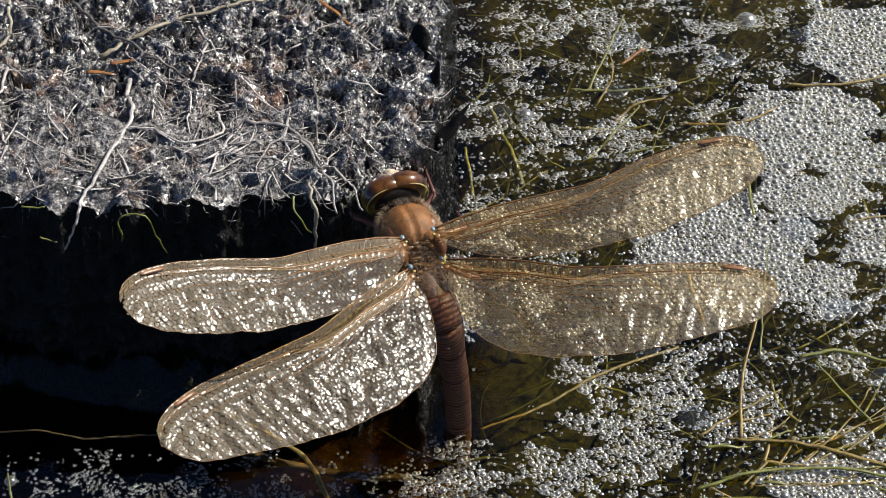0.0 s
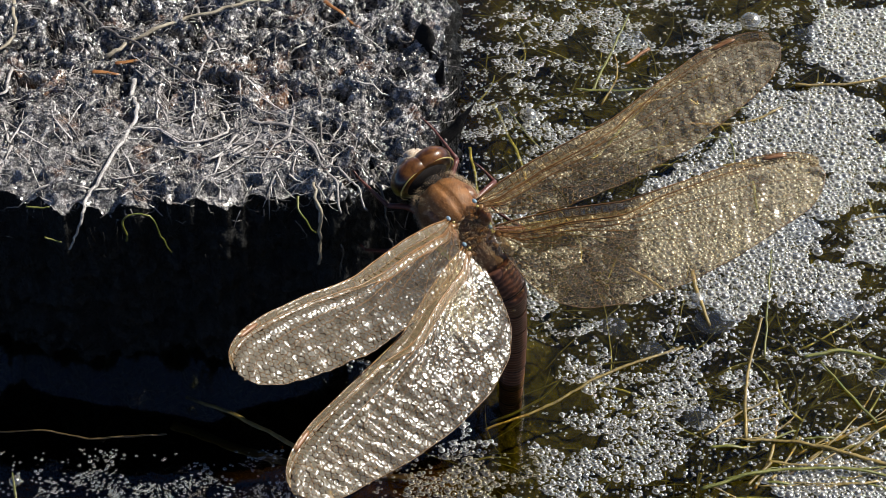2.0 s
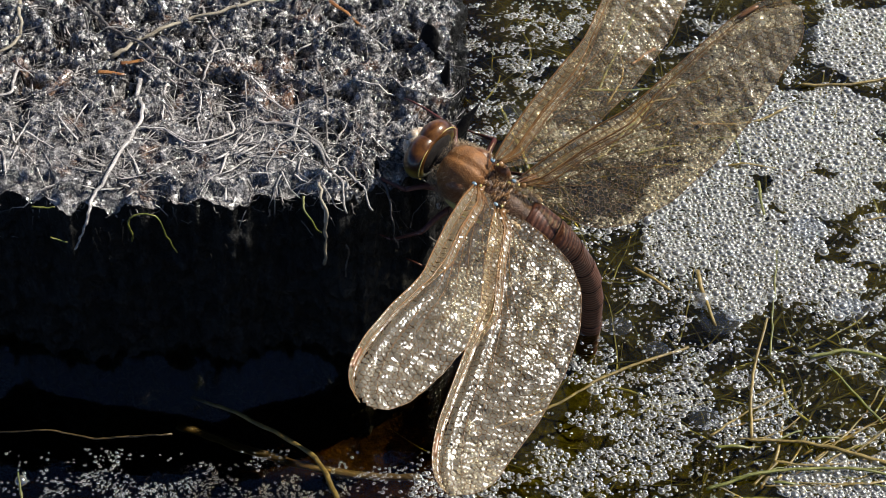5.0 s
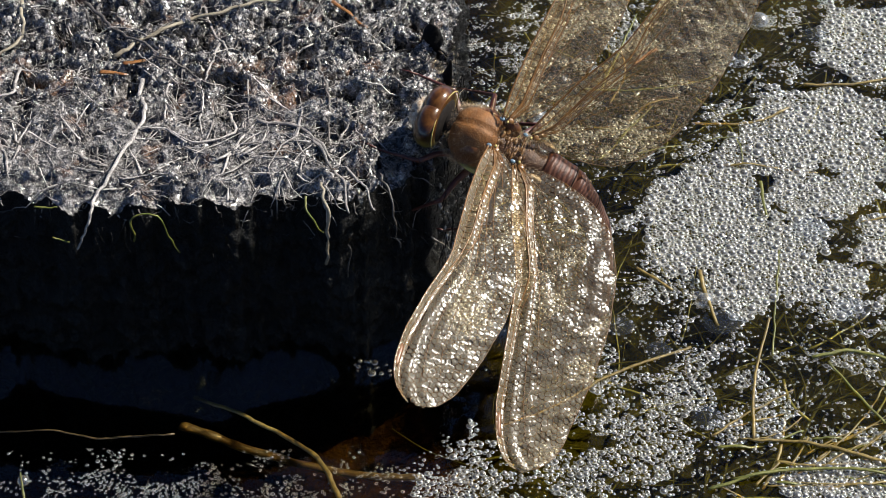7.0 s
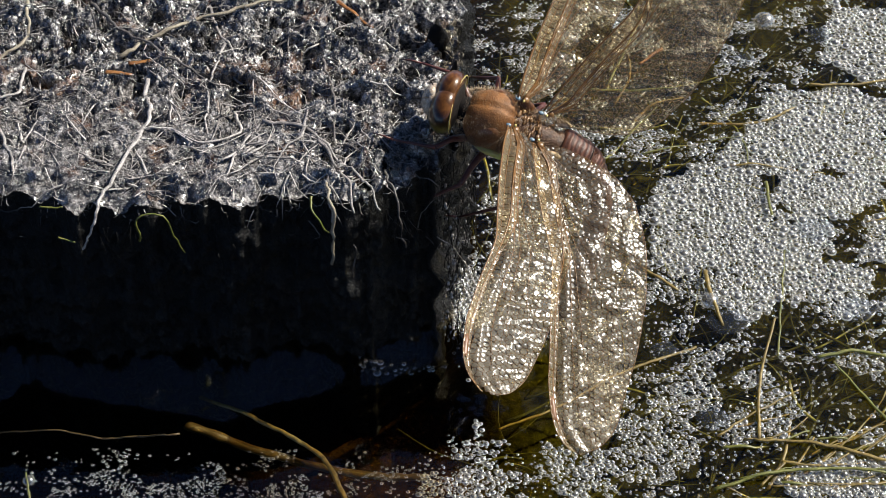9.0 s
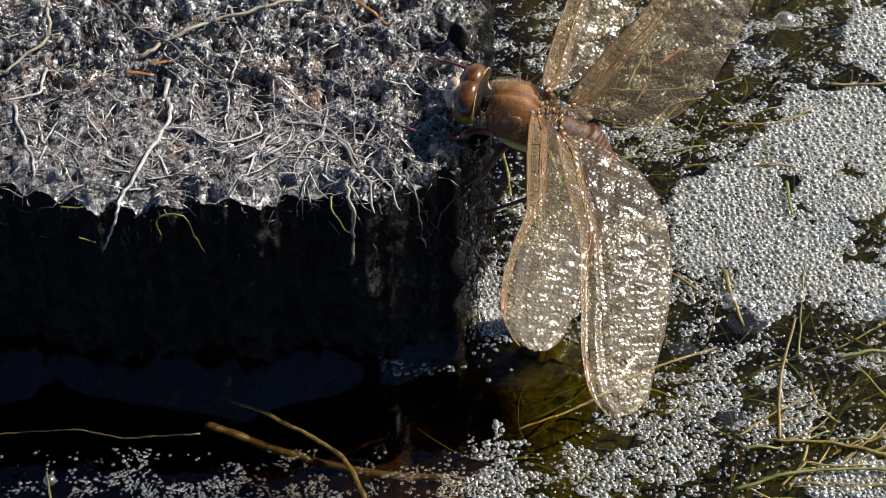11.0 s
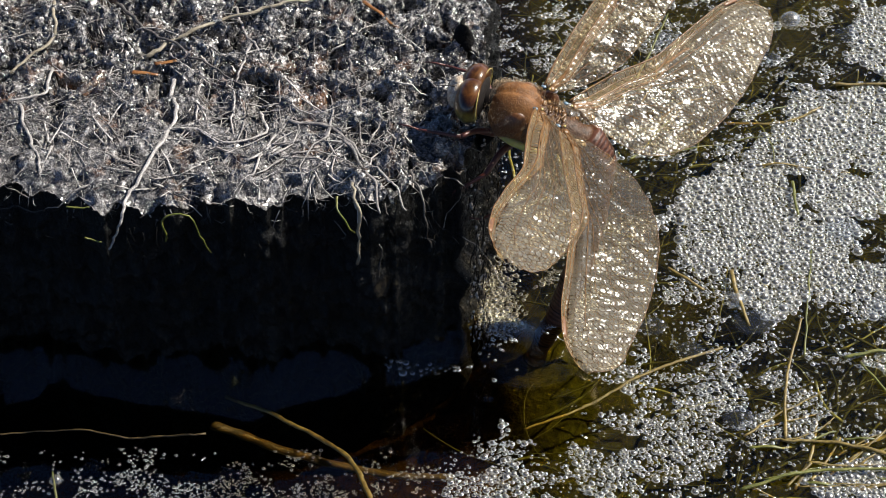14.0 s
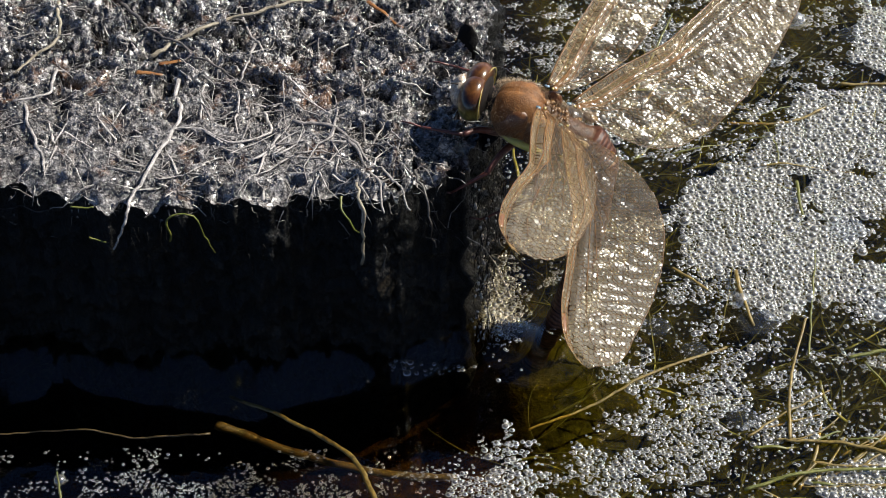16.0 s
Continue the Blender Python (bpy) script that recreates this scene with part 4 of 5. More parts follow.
            pts.append(pt(x, max(trail(x) + 0.05, lead(x) - d * min(1.0, 0.4 + x / 5)) if d0 != d1 else max(trail(x), lead(x) - d), 0.03))
        g.tube(pts, [r * (1.35 - 0.95 * i / 46) for i in range(47)], 5)
        part("long_vein", g.mesh("long_vein", VEIN), ob)
    g = Geo()
    g.tube([pt(0.3 + (span - 0.5) * i / 70, trail(0.3 + (span - 0.5) * i / 70), 0.02) for i in range(71)], 0.055, 4)
    part("trailing_vein", g.mesh("trailing_vein", NET), ob)
    g = Geo()
    g.tube([pt(span * (0.83 + 0.075 * i / 6), lead(span * (0.83 + 0.075 * i / 6)) - 0.35, 0.05) for i in range(7)], [0.15, 0.34, 0.38, 0.38, 0.38, 0.34, 0.15], 6, 0.4)
    part("wing_stigma", g.mesh("wing_stigma", STIGMA), ob, "red-brown cell near the wing tip")
    g = Geo()
    g.ball((side * 0.2, -0.3, 0.0), (0.5, 0.55, 0.2), 10, 6)
    part("wing_root", g.mesh("wing_root", VEIN), ob)
    return ob


SEGMENTS = [(4.2, 2.9, 2.8), (5.2, 2.6, 2.5), (6.0, 1.95, 1.9), (6.2, 1.95, 1.85), (6.2, 1.95, 1.85), (6.0, 1.95, 1.8), (5.6, 1.85, 1.75), (4.6, 1.75, 1.65), (3.6, 1.6, 1.5), (3.0, 1.35, 1.25)]


def build_dragonfly():
    body = new("dragonfly")
    tagged(body, "brown hawker dragonfly with amber wings laying eggs at the block", "dragonfly")
    g = Geo()
    g.loft([(7.2, 1.4, 1.4, 0.2), (6.8, 2.5, 2.5, 0.1), (6.0, 3.4, 3.4, 0.0), (4.6, 4.0, 4.1, 0.0), (3.0, 4.1, 4.5, -0.1), (1.6, 3.8, 4.4, -0.2), (0.6, 3.2, 4.0, -0.4), (-0.2, 2.4, 3.2, -0.8)], 56)
    g.v = [(x * (1 + 0.05 * noise.noise(Vector((x, y, z)) * 0.6)), y, z - (0.45 * math.exp(-(x / 0.35) ** 2) if z > 0 else 0.0) + 0.12 * noise.noise(Vector((x, y, z)) * 1.3)) for x, y, z in g.v]
    part("thorax", g.mesh("thorax", BROWN), body, "warm brown furry thorax")
    # red-brown, with the shade of the recess between the wings put into the colour
    g = Geo()
    g.loft([(1.8, 2.4, 3.4, -0.6), (0.4, 2.7, 3.8, -0.9), (-1.2, 2.8, 3.5, -1.3), (-2.4, 2.5, 2.9, -1.5), (-3.8, 2.7, 3.1, -1.6), (-5.2, 2.6, 2.8, -1.5), (-6.2, 2.1, 2.2, -1.2), (-7.2, 2.2, 2.2, -1.0), (-7.8, 1.6, 1.6, -0.8)], 32)
    part("hind_thorax", g.mesh("hind_thorax", UMBER), body, "red-brown thorax between the wings, darkened with the recess's shade")
    for s in (-1, 1):
        g = Geo()
        g.tube([(s * (3.75 - 0.02 * (k - 3) ** 2), 4.6 - 1.1 * k, -1.9 - 0.12 * k) for k in range(7)], [0.25, 0.55, 0.65, 0.65, 0.6, 0.5, 0.25], 8)
        part("side_stripe", g.mesh("side_stripe", LIME), body, "pale yellow-green side stripe")
        for y, w, h, d in ((3.6, 1.5, 3.0, 2.3), (0.2, 1.3, 2.9, 2.0)):
            g = Geo()
            g.ball((s * 2.75, y, 0.1), (w, d, h), 22, 14)
            g.v = [(u + 0.08 * noise.noise(Vector((u, v, q)) * 0.9), v - 0.28 * (q - 0.1), q) for u, v, q in g.v]
            part("side_plate", g.mesh("side_plate", PLATE), body, "glossy mahogany side plate of the thorax")
        for y, z in ((0.1, 4.35), (-3.6, 2.5)):
            g = Geo()
            g.ball((s * 2.2, y + 0.7, z), (0.30, 0.40, 0.14), 10, 6)
            part("blue_spot", g.mesh("blue_spot", BLUE), body, "small blue-grey spot at the wing base")
            g = Geo()
            g.ball((s * 2.0, y - 0.2, z + 0.1), (0.26, 0.20, 0.12), 8, 5)
            part("pale_spot", g.mesh("pale_spot", YELLOW), body, "small yellow spot at the wing base")
        g = Geo()
        g.ball((s * 2.6, -6.4, 0.8), (0.6, 1.2, 0.5), 10, 6)
        part("wing_flap", g.mesh("wing_flap", FACE), body, "small white flap behind the hind wing")
    g = Geo()
    rnd = random.Random(3)
    for k in range(60):
        x = rnd.uniform(-2.1, 2.1)
        g.ball((x, 1.1 - k * 0.105, 3.15 - 0.037 * k - 0.14 * x * x + rnd.uniform(-0.1, 0.08)), (rnd.uniform(0.25, 0.8), rnd.uniform(0.15, 0.35), rnd.uniform(0.12, 0.22)), 8, 5)
    tagged(part("back_plate", g.mesh("back_plate", VEIN), body, "knobbly red-brown plates between the wings"), kind="stuff")
    g = Geo()
    for _ in range(6000):
        y, a = rnd.uniform(-7, 7.6), rnd.uniform(-0.4, math.pi + 0.4)
        w = 4.15 * math.sqrt(max(0.1, 1 - ((y - 2.8) / 6.5) ** 2)) if y > 0 else 3.0
        p = Vector((w * math.cos(a), y, w * math.sin(a) - 0.4))
        d = Vector((math.cos(a), rnd.uniform(-0.3, 0.6), math.sin(a))) * rnd.uniform(0.3, 0.9)
        g.tube([p, p + d], [0.011, 0.005], 3)
    part("hair", g.mesh("hair", HAIR), body, "fine fawn hair on the thorax")
    g = Geo()
    g.loft([(6.2, 2.2, 2.0, 0.2), (7.6, 1.7, 1.6, 0.4), (9.4, 1.5, 1.4, 0.5)], 16)
    part("neck", g.mesh("neck", BLACK), body, "short black neck")
    for s in (-1, 1):
        for y0 in (4.4, 1.9):
            g = Geo()
            g.tube([(s * 3.85 * math.sin(a), y0 - 1.2 * (a - 0.6), 3.85 * math.cos(a) - 0.25) for a in (0.35, 0.7, 1.05, 1.4, 1.75, 2.1)], [0.08, 0.14, 0.16, 0.16, 0.14, 0.08], 6)
            part("side_seam", g.mesh("side_seam", UMBER), body)
    # head
    g = Geo()
    g.ball((0, -0.7, -0.1), (3.7, 0.9, 2.4), 24, 14)
    head = part("head", g.mesh("head", BLACK), body, "head with large brown eyes and a black nape", pose(0, 9.5 * MM, 0.6 * MM, -8, 0, 0))
    for s in (-1, 1):
        g = Geo()
        g.ball((s * 1.3, 0.35, 0.2), (3.55, 2.3, 3.2), 36, 24)
        g.v = [(x, max(y, -0.75 - 0.10 * abs(x)), z) for x, y, z in g.v]
        part("compound_eye", g.mesh("compound_eye", EYEM), head, "glossy chestnut and olive compound eye")
        g = Geo()
        pts = []
        for k in range(25):
            a = -0.9 + 2.9 * k / 24
            x = 1.5 + 3.0 * math.cos(a)
            pts.append((s * x, -0.66 - 0.10 * abs(x), 0.2 + 2.6 * math.sin(a)))
        g.tube(pts, [0.03 + 0.07 * math.sin(math.pi * k / 24) for k in range(25)], 7)
        part("eye_rim", g.mesh("eye_rim", YELLOW), head, "yellow rim behind the eye")
        g = Geo()
        g.tube([(s * 0.7, 2.4, 1.5), (s * 1.6, 3.6, 2.3), (s * 2.2, 5.0, 2.5)], [0.12, 0.06, 0.03], 5)
        part("antenna", g.mesh("antenna", BLACK), head)
    g = Geo()
    g.ball((0, 2.5, -0.3), (2.4, 1.7, 2.5), 20, 12)
    part("face", g.mesh("face", FACE), head, "shiny tan face")
    g = Geo()
    g.ball((0, 2.7, 1.7), (0.9, 0.7, 0.7), 12, 8)
    part("brow", g.mesh("brow", FACE), head)
    g = Geo()
    g.ball((0, 1.7, -2.4), (1.7, 1.2, 0.9), 14, 8)
    part("mouthparts", g.mesh("mouthparts", RUST), head)
    wings = [build_wing("forewing", "F", -1, body, (-2.2, 0, 4.2), "long amber-tinted glassy forewing with a fine net of veins"),
             build_wing("forewing", "F", 1, body, (2.2, 0, 4.2), "long amber-tinted glassy forewing with a fine net of veins"),
             build_wing("hindwing", "H", -1, body, (-2.4, -3.9, 2.3), "broad amber-tinted glassy hindwing with a fine net of veins"),
             build_wing("hindwing", "H", 1, body, (2.4, -3.9, 2.3), "broad amber-tinted glassy hindwing with a fine net of veins")]
    rings = []
    for i, (ln, w, h) in enumerate(SEGMENTS):
        w2, h2 = SEGMENTS[min(i + 1, 9)][1:]
        g = Geo()
        g.loft([(0.5, w * 0.86, h * 0.86, 0), (0.1, w * 0.97, h * 0.97, 0), (-0.4, w, h, 0), (-ln * 0.6, (w + w2) / 2, (h + h2) / 2, 0), (-ln + 0.35, w2 * 1.02, h2 * 1.02, 0), (-ln + 0.05, w2 * 0.98, h2 * 0.98, 0), (-ln - 0.2, w2 * 0.85, h2 * 0.85, 0)], 22)
        seg = part("abdomen_segment", g.mesh("abdomen_segment", ABDO), body, "dark brown glossy abdomen ring")
        for s in (-1, 1):
            g = Geo()
            g.ball((s * w * 0.66, -ln * 0.35, h * 0.62), (w * 0.13, ln * 0.07, h * 0.12), 8, 5)
            part("pale_fleck", g.mesh("pale_fleck", RINGM), seg)
        g = Geo()
        n = 22
        g.tube([(w2 * 1.01 * math.cos(2 * math.pi * k / n), -ln + 0.2, h2 * 1.01 * math.sin(2 * math.pi * k / n)) for k in range(n + 1)], 0.10, 5)
        part("ring_edge", g.mesh("ring_edge", BLACK), seg)
        rings.append(seg)
    # legs: coxa on the breast, femur and tibia as one bent limb, spiny
    for s in (-1, 1):
        for y, knee, foot, toe in ((5.2, (6.0, 9.5, -2.0), (6.5, 15.5, -3.0), (6.3, 18.5, -3.2)), (2.2, (9.0, 4.5, -4.5), (10.5, 8.5, -9.5), (10.5, 11.0, -10.5)), (-0.8, (8.5, -3.0, -6.5), (9.5, 3.5, -14.0), (9.5, 6.5, -15.0))):
            g = Geo()
            g.tube(curve_points([(s * 2.0, y, -3.6), (s * knee[0] * 0.6, (y + knee[1]) / 2 + 0.3, (knee[2] - 3.0) / 2), (s * knee[0], knee[1], knee[2])], 8), [0.55, 0.6, 0.6, 0.55, 0.5, 0.45, 0.42, 0.4, 0.38], 8)
            leg = part("leg", g.mesh("leg", LEG), body, "spiny red-brown leg")
            g = Geo()
            a, b = Vector((s * knee[0], knee[1], knee[2])), Vector((s * foot[0], foot[1], foot[2]))
            g.tube([a.lerp(b, k / 6) for k in range(7)], [0.36, 0.3, 0.27, 0.25, 0.22, 0.2, 0.18], 7)
            for k in range(2, 12):
                p = a.lerp(b, k / 12)
                g.tube([p, p + Vector((s * 0.35, -0.2, -0.75))], [0.05, 0.015], 4)
            part("shin", g.mesh("shin", LEG), leg)
            g = Geo()
            g.tube([b, b.lerp(Vector((s * toe[0], toe[1], toe[2])), 0.5), Vector((s * toe[0], toe[1], toe[2] - 0.3))], [0.17, 0.15, 0.08], 6)
            part("foot", g.mesh("foot", LEG), leg)
    return body, wings, rings


dragonfly, wings, rings = build_dragonfly()


def abdomen_rows(t, place, dip):
    """Poses of the rings, in the dragonfly's space, along a bow from the thorax to where the tail enters the water."""
    inv = place.inverted()
    p0, p3 = Vector((0, -7.0, -0.9)), inv @ (Vector((dip[0], dip[1], -6.0)) * MM) / MM
    p1, p2 = Vector((0, -7.0 - dip[2], -0.6)), inv @ (Vector((dip[0] + dip[3], dip[1] + dip[4], 14.0)) * MM) / MM
    line = [(1 - u) ** 3 * p0 + 3 * u * (1 - u) ** 2 * p1 + 3 * u * u * (1 - u) * p2 + u ** 3 * p3 for u in (k / 120 for k in range(121))]
    line += [p3 + (p3 - p2).normalized() * 0.5 * k for k in range(1, 100)]

    def along(s):
        for a, b in zip(line, line[1:]):
            d = (b - a).length
            if s <= d:
                return a.lerp(b, s / d)
            s -= d
        return line[-1]

    out, s = [], 0.0
    for ln, _, _ in SEGMENTS:
        a, b = along(s), along(s + ln)
        yv = (a - b).normalized()
        xv = yv.cross(Vector((0, 0, 1)))
        xv = Vector((1, 0, 0)) if xv.length < 1e-3 else xv.normalized()
        if xv.x < 0:
            xv = -xv
        zv = xv.cross(yv)
        m = Matrix((xv, yv, zv)).transposed().to_4x4()
        m.translation = a * MM
        out.append((t, m))
        s += ln
    return out


def motions():
    """The dragonfly turns about the block's corner, her wings opening and beating, her tail dipping in the water."""
    body_rows = [(0, pose(-0.00348, -0.00526, 0.03022, 12.3, -0.1, 20.4)),
                 (0.5, pose(-0.00250, -0.00273, 0.03064, 8.2, -3.0, 21.8)),
                 (1, pose(-0.00252, -0.00054, 0.03091, 8.7, -1.2, 22.7)),
                 (1.5, pose(0.00001, -0.00544, 0.03194, 17.5, -4.2, 28.5)),
                 (2, pose(0.00223, -0.00269, 0.03288, 16.1, -9.7, 35.6)),
                 (2.5, pose(0.00207, -0.00089, 0.03290, 16.7, -9.0, 37.7)),
                 (3, pose(0.00377, -0.00322, 0.03234, 18.9, -7.1, 40.4)),
                 (3.5, pose(0.00294, -0.00134, 0.03261, 17.4, -13.8, 42.1)),
                 (4, pose(0.00413, 0.00124, 0.03184, 14.1, -12.7, 45.1)),
                 (4.2, pose(0.00423, 0.00107, 0.03210, 14.2, -12.4, 46.6)),
                 (6.3, pose(0.00583, 0.00954, 0.03557, 9.8, -14.3, 62.7)),
                 (7, pose(0.00616, 0.00968, 0.03599, 11.1, -17.9, 63.7)),
                 (7.5, pose(0.00621, 0.00926, 0.03657, 11.5, -17.4, 65.7)),
                 (8, pose(0.00484, 0.01434, 0.03638, 11.9, -16.9, 67.6)),
                 (8.5, pose(0.00530, 0.01101, 0.03961, 12.3, -16.4, 69.6)),
                 (9, pose(0.00753, 0.01232, 0.03722, 12.6, -15.9, 71.6)),
                 (11.3, pose(0.00793, 0.01526, 0.03612, 11.7, -8.4, 73.5)),
                 (12, pose(0.00730, 0.01565, 0.03619, 11.4, -6.1, 74.1)),
                 (12.5, pose(0.00732, 0.01586, 0.03581, 11.2, -4.4, 74.5)),
                 (13, pose(0.00727, 0.01576, 0.03582, 11.2, -4.0, 74.3)),
                 (14, pose(0.00745, 0.01470, 0.03651, 11.3, -3.0, 73.9)),
                 (14.5, pose(0.00711, 0.01492, 0.03683, 11.4, -2.6, 73.7)),
                 (15, pose(0.00695, 0.01467, 0.03695, 11.4, -2.1, 73.4)),
                 (16, pose(0.00723, 0.01423, 0.03697, 11.5, -1.1, 73.0))]
    walk(dragonfly, body_rows)
    walk(wings[0], [(0, pose(-0.0022, 0, 0.0042, -1.6, 25.9, 6.1)),
                    (0.5, pose(-0.0022, 0, 0.0042, 2.7, 28.6, 11.0)),
                    (1, pose(-0.0022, 0, 0.0042, -2.8, 28.0, 8.0)),
                    (1.5, pose(-0.0022, 0, 0.0042, -3.3, 27.7, 6.8)),
                    (2, pose(-0.0022, 0, 0.0042, -6.2, 29.3, 5.6)),
                    (2.5, pose(-0.0022, 0, 0.0042, -9.3, 28.7, 3.7)),
                    (3, pose(-0.0022, 0, 0.0042, -10.6, 22.1, 9.1)),
                    (3.5, pose(-0.0022, 0, 0.0042, -7.6, 25.1, 6.2)),
                    (4, pose(-0.0022, 0, 0.0042, -1.0, 25.7, 7.5)),
                    (6.5, pose(-0.0022, 0, 0.0042, 2.3, 24.3, 5.3)),
                    (7, pose(-0.0022, 0, 0.0042, 4.5, 20.6, 4.0)),
                    (7.5, pose(-0.0022, 0, 0.0042, 8.6, 15.0, 7.1)),
                    (8, pose(-0.0022, 0, 0.0042, 14.0, 13.8, 7.2)),
                    (8.5, pose(-0.0022, 0, 0.0042, 6.8, 12.7, 15.2)),
                    (9, pose(-0.0022, 0, 0.0042, 5.4, 17.6, 4.6)),
                    (11.5, pose(-0.0022, 0, 0.0042, 12.0, 19.6, 4.8)),
                    (12, pose(-0.0022, 0, 0.0042, 7.5, 24.3, -0.0)),
                    (12.5, pose(-0.0022, 0, 0.0042, 5.8, 24.2, 0.9)),
                    (13, pose(-0.0022, 0, 0.0042, 8.8, 24.4, 1.4)),
                    (14, pose(-0.0022, 0, 0.0042, 10.6, 26.2, -1.0)),
                    (15, pose(-0.0022, 0, 0.0042, 8.5, 26.7, -0.4)),
                    (16, pose(-0.0022, 0, 0.0042, 1.3, 25.5, 1.5))])
    walk(wings[1], [(0, pose(0.0022, 0, 0.0042, -5.6, -8.6, -1.0)),
                    (0.5, pose(0.0022, 0, 0.0042, -10.6, -12.7, -2.9)),
                    (1, pose(0.0022, 0, 0.0042, -13.7, -15.5, -6.3)),
                    (1.5, pose(0.0022, 0, 0.0042, -16.8, -15.9, -3.4)),
                    (2, pose(0.0022, 0, 0.0042, -15.1, -11.4, -4.4)),
                    (2.5, pose(0.0022, 0, 0.0042, -13.4, -13.6, -5.9)),
                    (3, pose(0.0022, 0, 0.0042, -15.7, -16.5, 2.6)),
                    (3.5, pose(0.0022, 0, 0.0042, -7.4, -9.4, -1.7)),
                    (4, pose(0.0022, 0, 0.0042, -1.1, -6.8, -0.1)),
                    (6.5, pose(0.0022, 0, 0.0042, 5.7, -8.7, 6.2)),
                    (7, pose(0.0022, 0, 0.0042, 6.9, -8.3, 6.0)),
                    (7.5, pose(0.0022, 0, 0.0042, 7.4, -7.3, 3.7)),
                    (8, pose(0.0022, 0, 0.0042, 7.0, -6.6, 8.3)),
                    (8.5, pose(0.0022, 0, 0.0042, 7.6, -7.0, 6.4)),
                    (9, pose(0.0022, 0, 0.0042, 8.1, -7.6, 3.2)),
                    (11.5, pose(0.0022, 0, 0.0042, 8.4, -9.1, 5.6)),
                    (12, pose(0.0022, 0, 0.0042, 8.6, -9.5, 1.8)),
                    (12.5, pose(0.0022, 0, 0.0042, 8.7, -9.8, -1.4)),
                    (13, pose(0.0022, 0, 0.0042, 8.6, -10.6, 2.0)),
                    (14, pose(0.0022, 0, 0.0042, 8.9, -10.8, -5.7)),
                    (15, pose(0.0022, 0, 0.0042, 8.9, -11.9, -4.1)),
                    (16, pose(0.0022, 0, 0.0042, 8.8, -12.3, -2.2))])
    walk(wings[2], [(0, pose(-0.0024, -0.0039, 0.0023, 4.7, 13.8, 18.9)),
                    (0.5, pose(-0.0024, -0.0039, 0.0023, 4.9, 15.7, 22.4)),
                    (1, pose(-0.0024, -0.0039, 0.0023, 4.5, 17.3, 19.7)),
                    (1.5, pose(-0.0024, -0.0039, 0.0023, 6.3, 15.1, 19.0)),
                    (2, pose(-0.0024, -0.0039, 0.0023, 10.4, 16.6, 17.0)),
                    (2.5, pose(-0.0024, -0.0039, 0.0023, 7.8, 16.4, 16.7)),
                    (3, pose(-0.0024, -0.0039, 0.0023, 4.7, 17.1, 23.9)),
                    (3.5, pose(-0.0024, -0.0039, 0.0023, 5.0, 20.2, 19.1)),
                    (4, pose(-0.0024, -0.0039, 0.0023, 7.9, 14.1, 20.7)),
                    (6.5, pose(-0.0024, -0.0039, 0.0023, 2.0, 11.1, 18.2)),
                    (7, pose(-0.0024, -0.0039, 0.0023, 2.9, 6.7, 18.3)),
                    (7.5, pose(-0.0024, -0.0039, 0.0023, 1.1, 2.1, 20.6)),
                    (8, pose(-0.0024, -0.0039, 0.0023, -0.4, -0.9, 25.7)),
                    (8.5, pose(-0.0024, -0.0039, 0.0023, -5.6, -2.0, 29.1)),
                    (9, pose(-0.0024, -0.0039, 0.0023, 2.0, 1.0, 18.0)),
                    (11.5, pose(-0.0024, -0.0039, 0.0023, 6.5, 5.8, 17.9)),
                    (12, pose(-0.0024, -0.0039, 0.0023, 2.9, 8.7, 12.6)),
                    (12.5, pose(-0.0024, -0.0039, 0.0023, 7.9, 8.3, 12.3)),
                    (13, pose(-0.0024, -0.0039, 0.0023, 6.0, 9.3, 12.5)),
                    (14, pose(-0.0024, -0.0039, 0.0023, 11.5, 10.7, 10.9)),
                    (15, pose(-0.0024, -0.0039, 0.0023, 6.2, 11.9, 10.3)),
                    (16, pose(-0.0024, -0.0039, 0.0023, 6.7, 9.8, 11.5))])
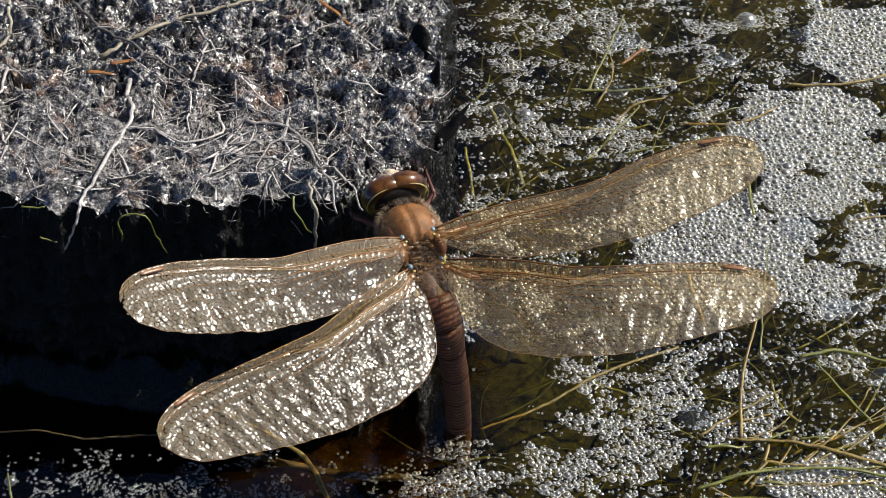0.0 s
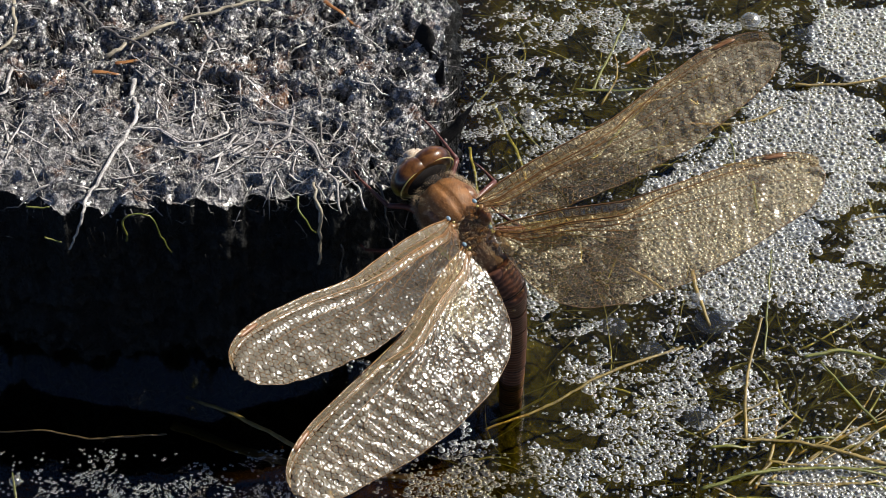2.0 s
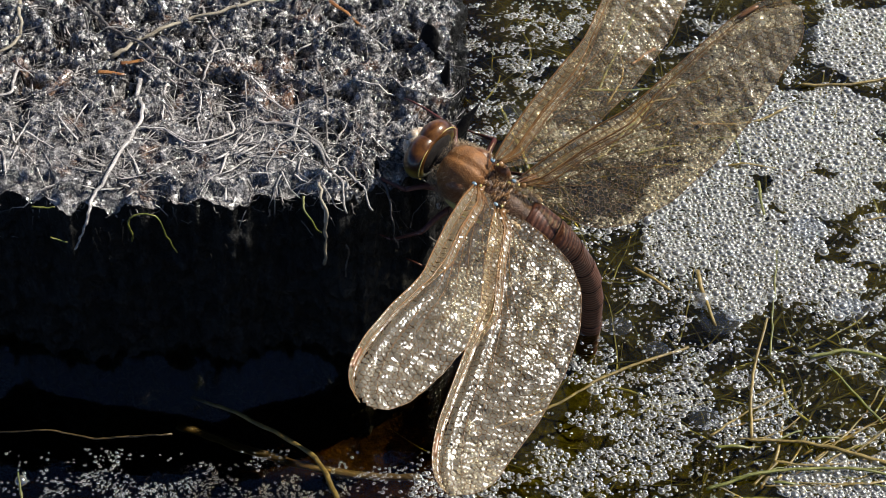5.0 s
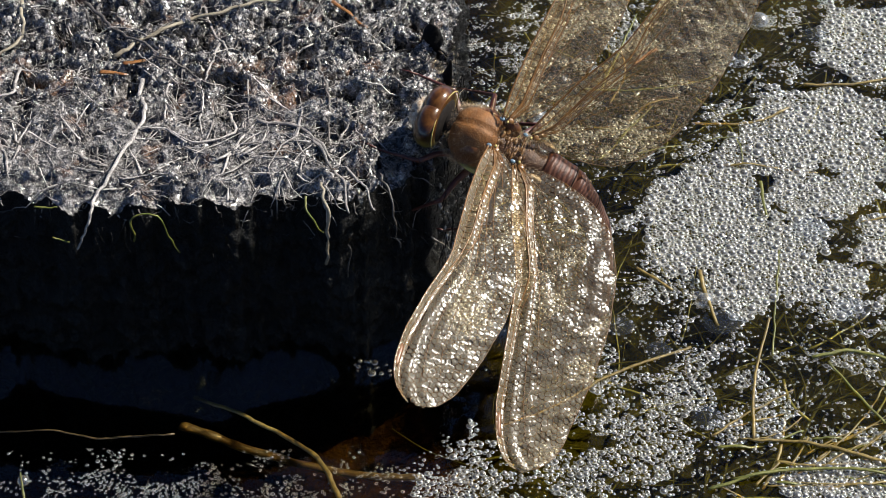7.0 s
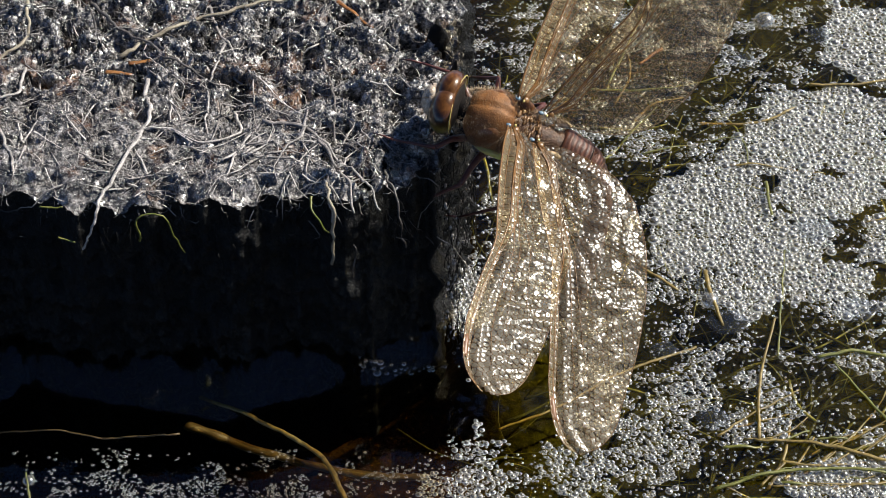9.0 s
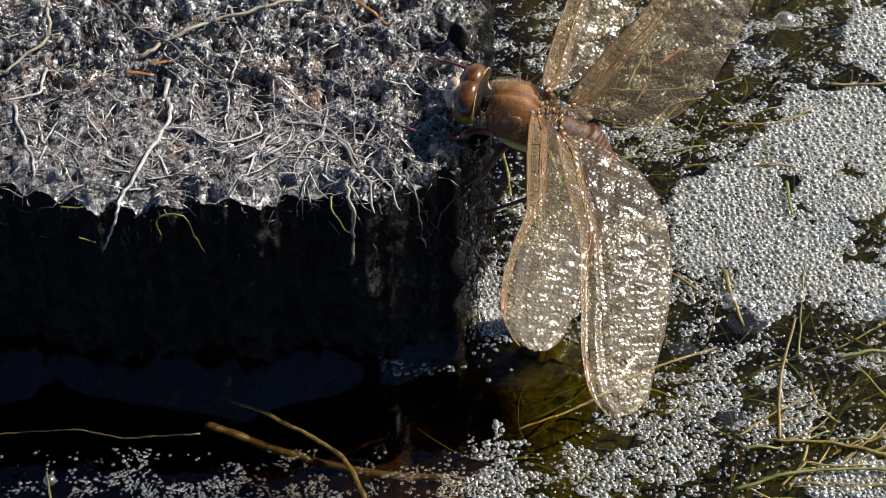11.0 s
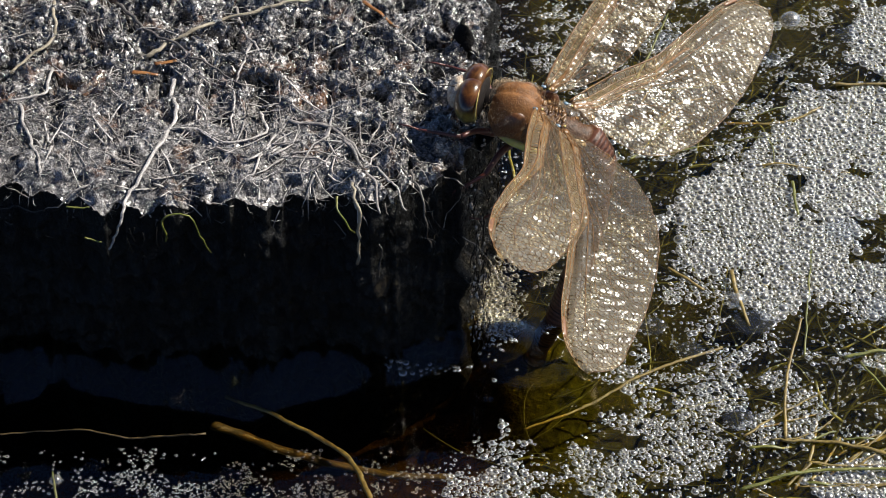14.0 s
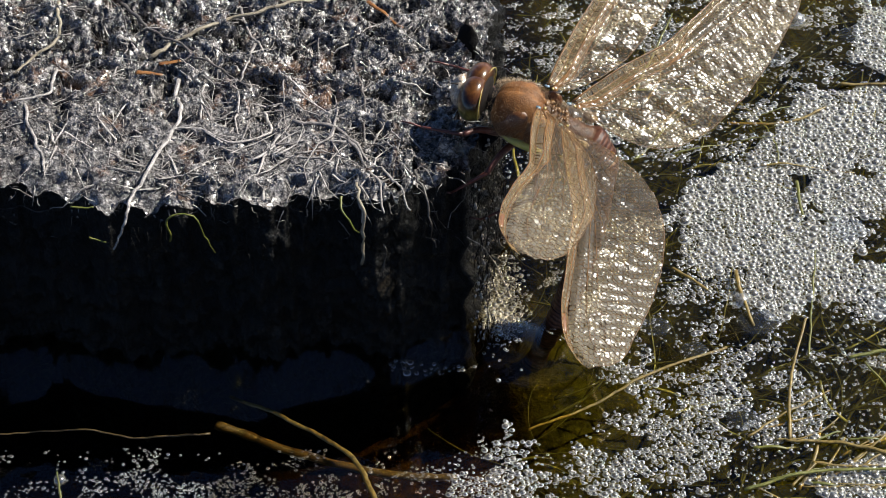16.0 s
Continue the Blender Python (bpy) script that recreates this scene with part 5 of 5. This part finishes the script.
    walk(wings[3], [(0, pose(0.0024, -0.0039, 0.0023, -7.4, -3.7, -19.5)),
                    (0.5, pose(0.0024, -0.0039, 0.0023, -8.0, -2.4, -19.2)),
                    (1, pose(0.0024, -0.0039, 0.0023, -10.8, -4.9, -21.8)),
                    (1.5, pose(0.0024, -0.0039, 0.0023, -6.6, -5.9, -16.6)),
                    (2, pose(0.0024, -0.0039, 0.0023, 0.7, -6.9, -21.1)),
                    (2.5, pose(0.0024, -0.0039, 0.0023, 1.2, -7.2, -20.6)),
                    (3, pose(0.0024, -0.0039, 0.0023, 5.0, -12.0, -12.6)),
                    (3.5, pose(0.0024, -0.0039, 0.0023, 6.6, -7.5, -18.6)),
                    (4, pose(0.0024, -0.0039, 0.0023, 4.2, -14.7, -18.8)),
                    (6.5, pose(0.0024, -0.0039, 0.0023, 7.9, -17.5, -17.1)),
                    (7, pose(0.0024, -0.0039, 0.0023, 10.4, -17.5, -17.4)),
                    (7.5, pose(0.0024, -0.0039, 0.0023, 10.9, -26.3, -14.9)),
                    (8, pose(0.0024, -0.0039, 0.0023, 14.8, -36.0, -12.1)),
                    (8.5, pose(0.0024, -0.0039, 0.0023, 15.6, -38.6, -5.7)),
                    (9, pose(0.0024, -0.0039, 0.0023, 12.3, -29.4, -18.0)),
                    (11.5, pose(0.0024, -0.0039, 0.0023, 12.1, -16.5, -15.5)),
                    (12, pose(0.0024, -0.0039, 0.0023, 13.1, -6.6, -21.3)),
                    (12.5, pose(0.0024, -0.0039, 0.0023, 12.0, 0.4, -22.6)),
                    (13, pose(0.0024, -0.0039, 0.0023, 11.9, 3.7, -22.3)),
                    (14, pose(0.0024, -0.0039, 0.0023, 14.2, 7.9, -24.6)),
                    (15, pose(0.0024, -0.0039, 0.0023, 12.2, -3.5, -20.5)),
                    (16, pose(0.0024, -0.0039, 0.0023, 11.5, -4.9, -24.8))])
    # tail: water entry x, y, straight length behind the thorax, lean of the bow in x, y
    dips = [(2.3, -11.6, 6, 0, 0),
            (2.7, -10.9, 6, 0, 0),
            (2.1, -10.6, 6, 0, 0),
            (8.3, -6.2, 6, 0, 0),
            (9.5, -2.5, 6, 0, 0),
            (10.2, -1.4, 6, 0, 0),
            (13.8, -0.8, 6, 0, 0),
            (14.6, 3.5, 7, 1, 0),
            (22.9, 0.8, 9, 0, 0),
            (20.1, 4.6, 9, 1, 0),
            (22, 9.1, 9, 1, 0),
            (21.3, 10.8, 10, 1, 0),
            (20, 11.9, 10, 2, 0),
            (20.6, 14.8, 10, 2, 0),
            (18.8, 14.8, 10, 3, 0),
            (16.6, 13.6, 10, 3, 0),
            (9.5, 8.5, 5, 7, 3),
            (9.3, 8.3, 5, 7, 3),
            (9.2, 8.2, 5, 7, 3),
            (9, 8.1, 5, 7, 3),
            (8.8, 7.9, 5, 7, 3),
            (8.6, 7.8, 5, 7, 3),
            (8.5, 7.6, 5, 7, 3),
            (8.2, 7.4, 5, 7, 3)]
    keyed = [abdomen_rows(t, m, d) for (t, m), d in zip(body_rows, dips)]
    for k, ring in enumerate(rings):
        walk(ring, [row[k] for row in keyed])


motions()
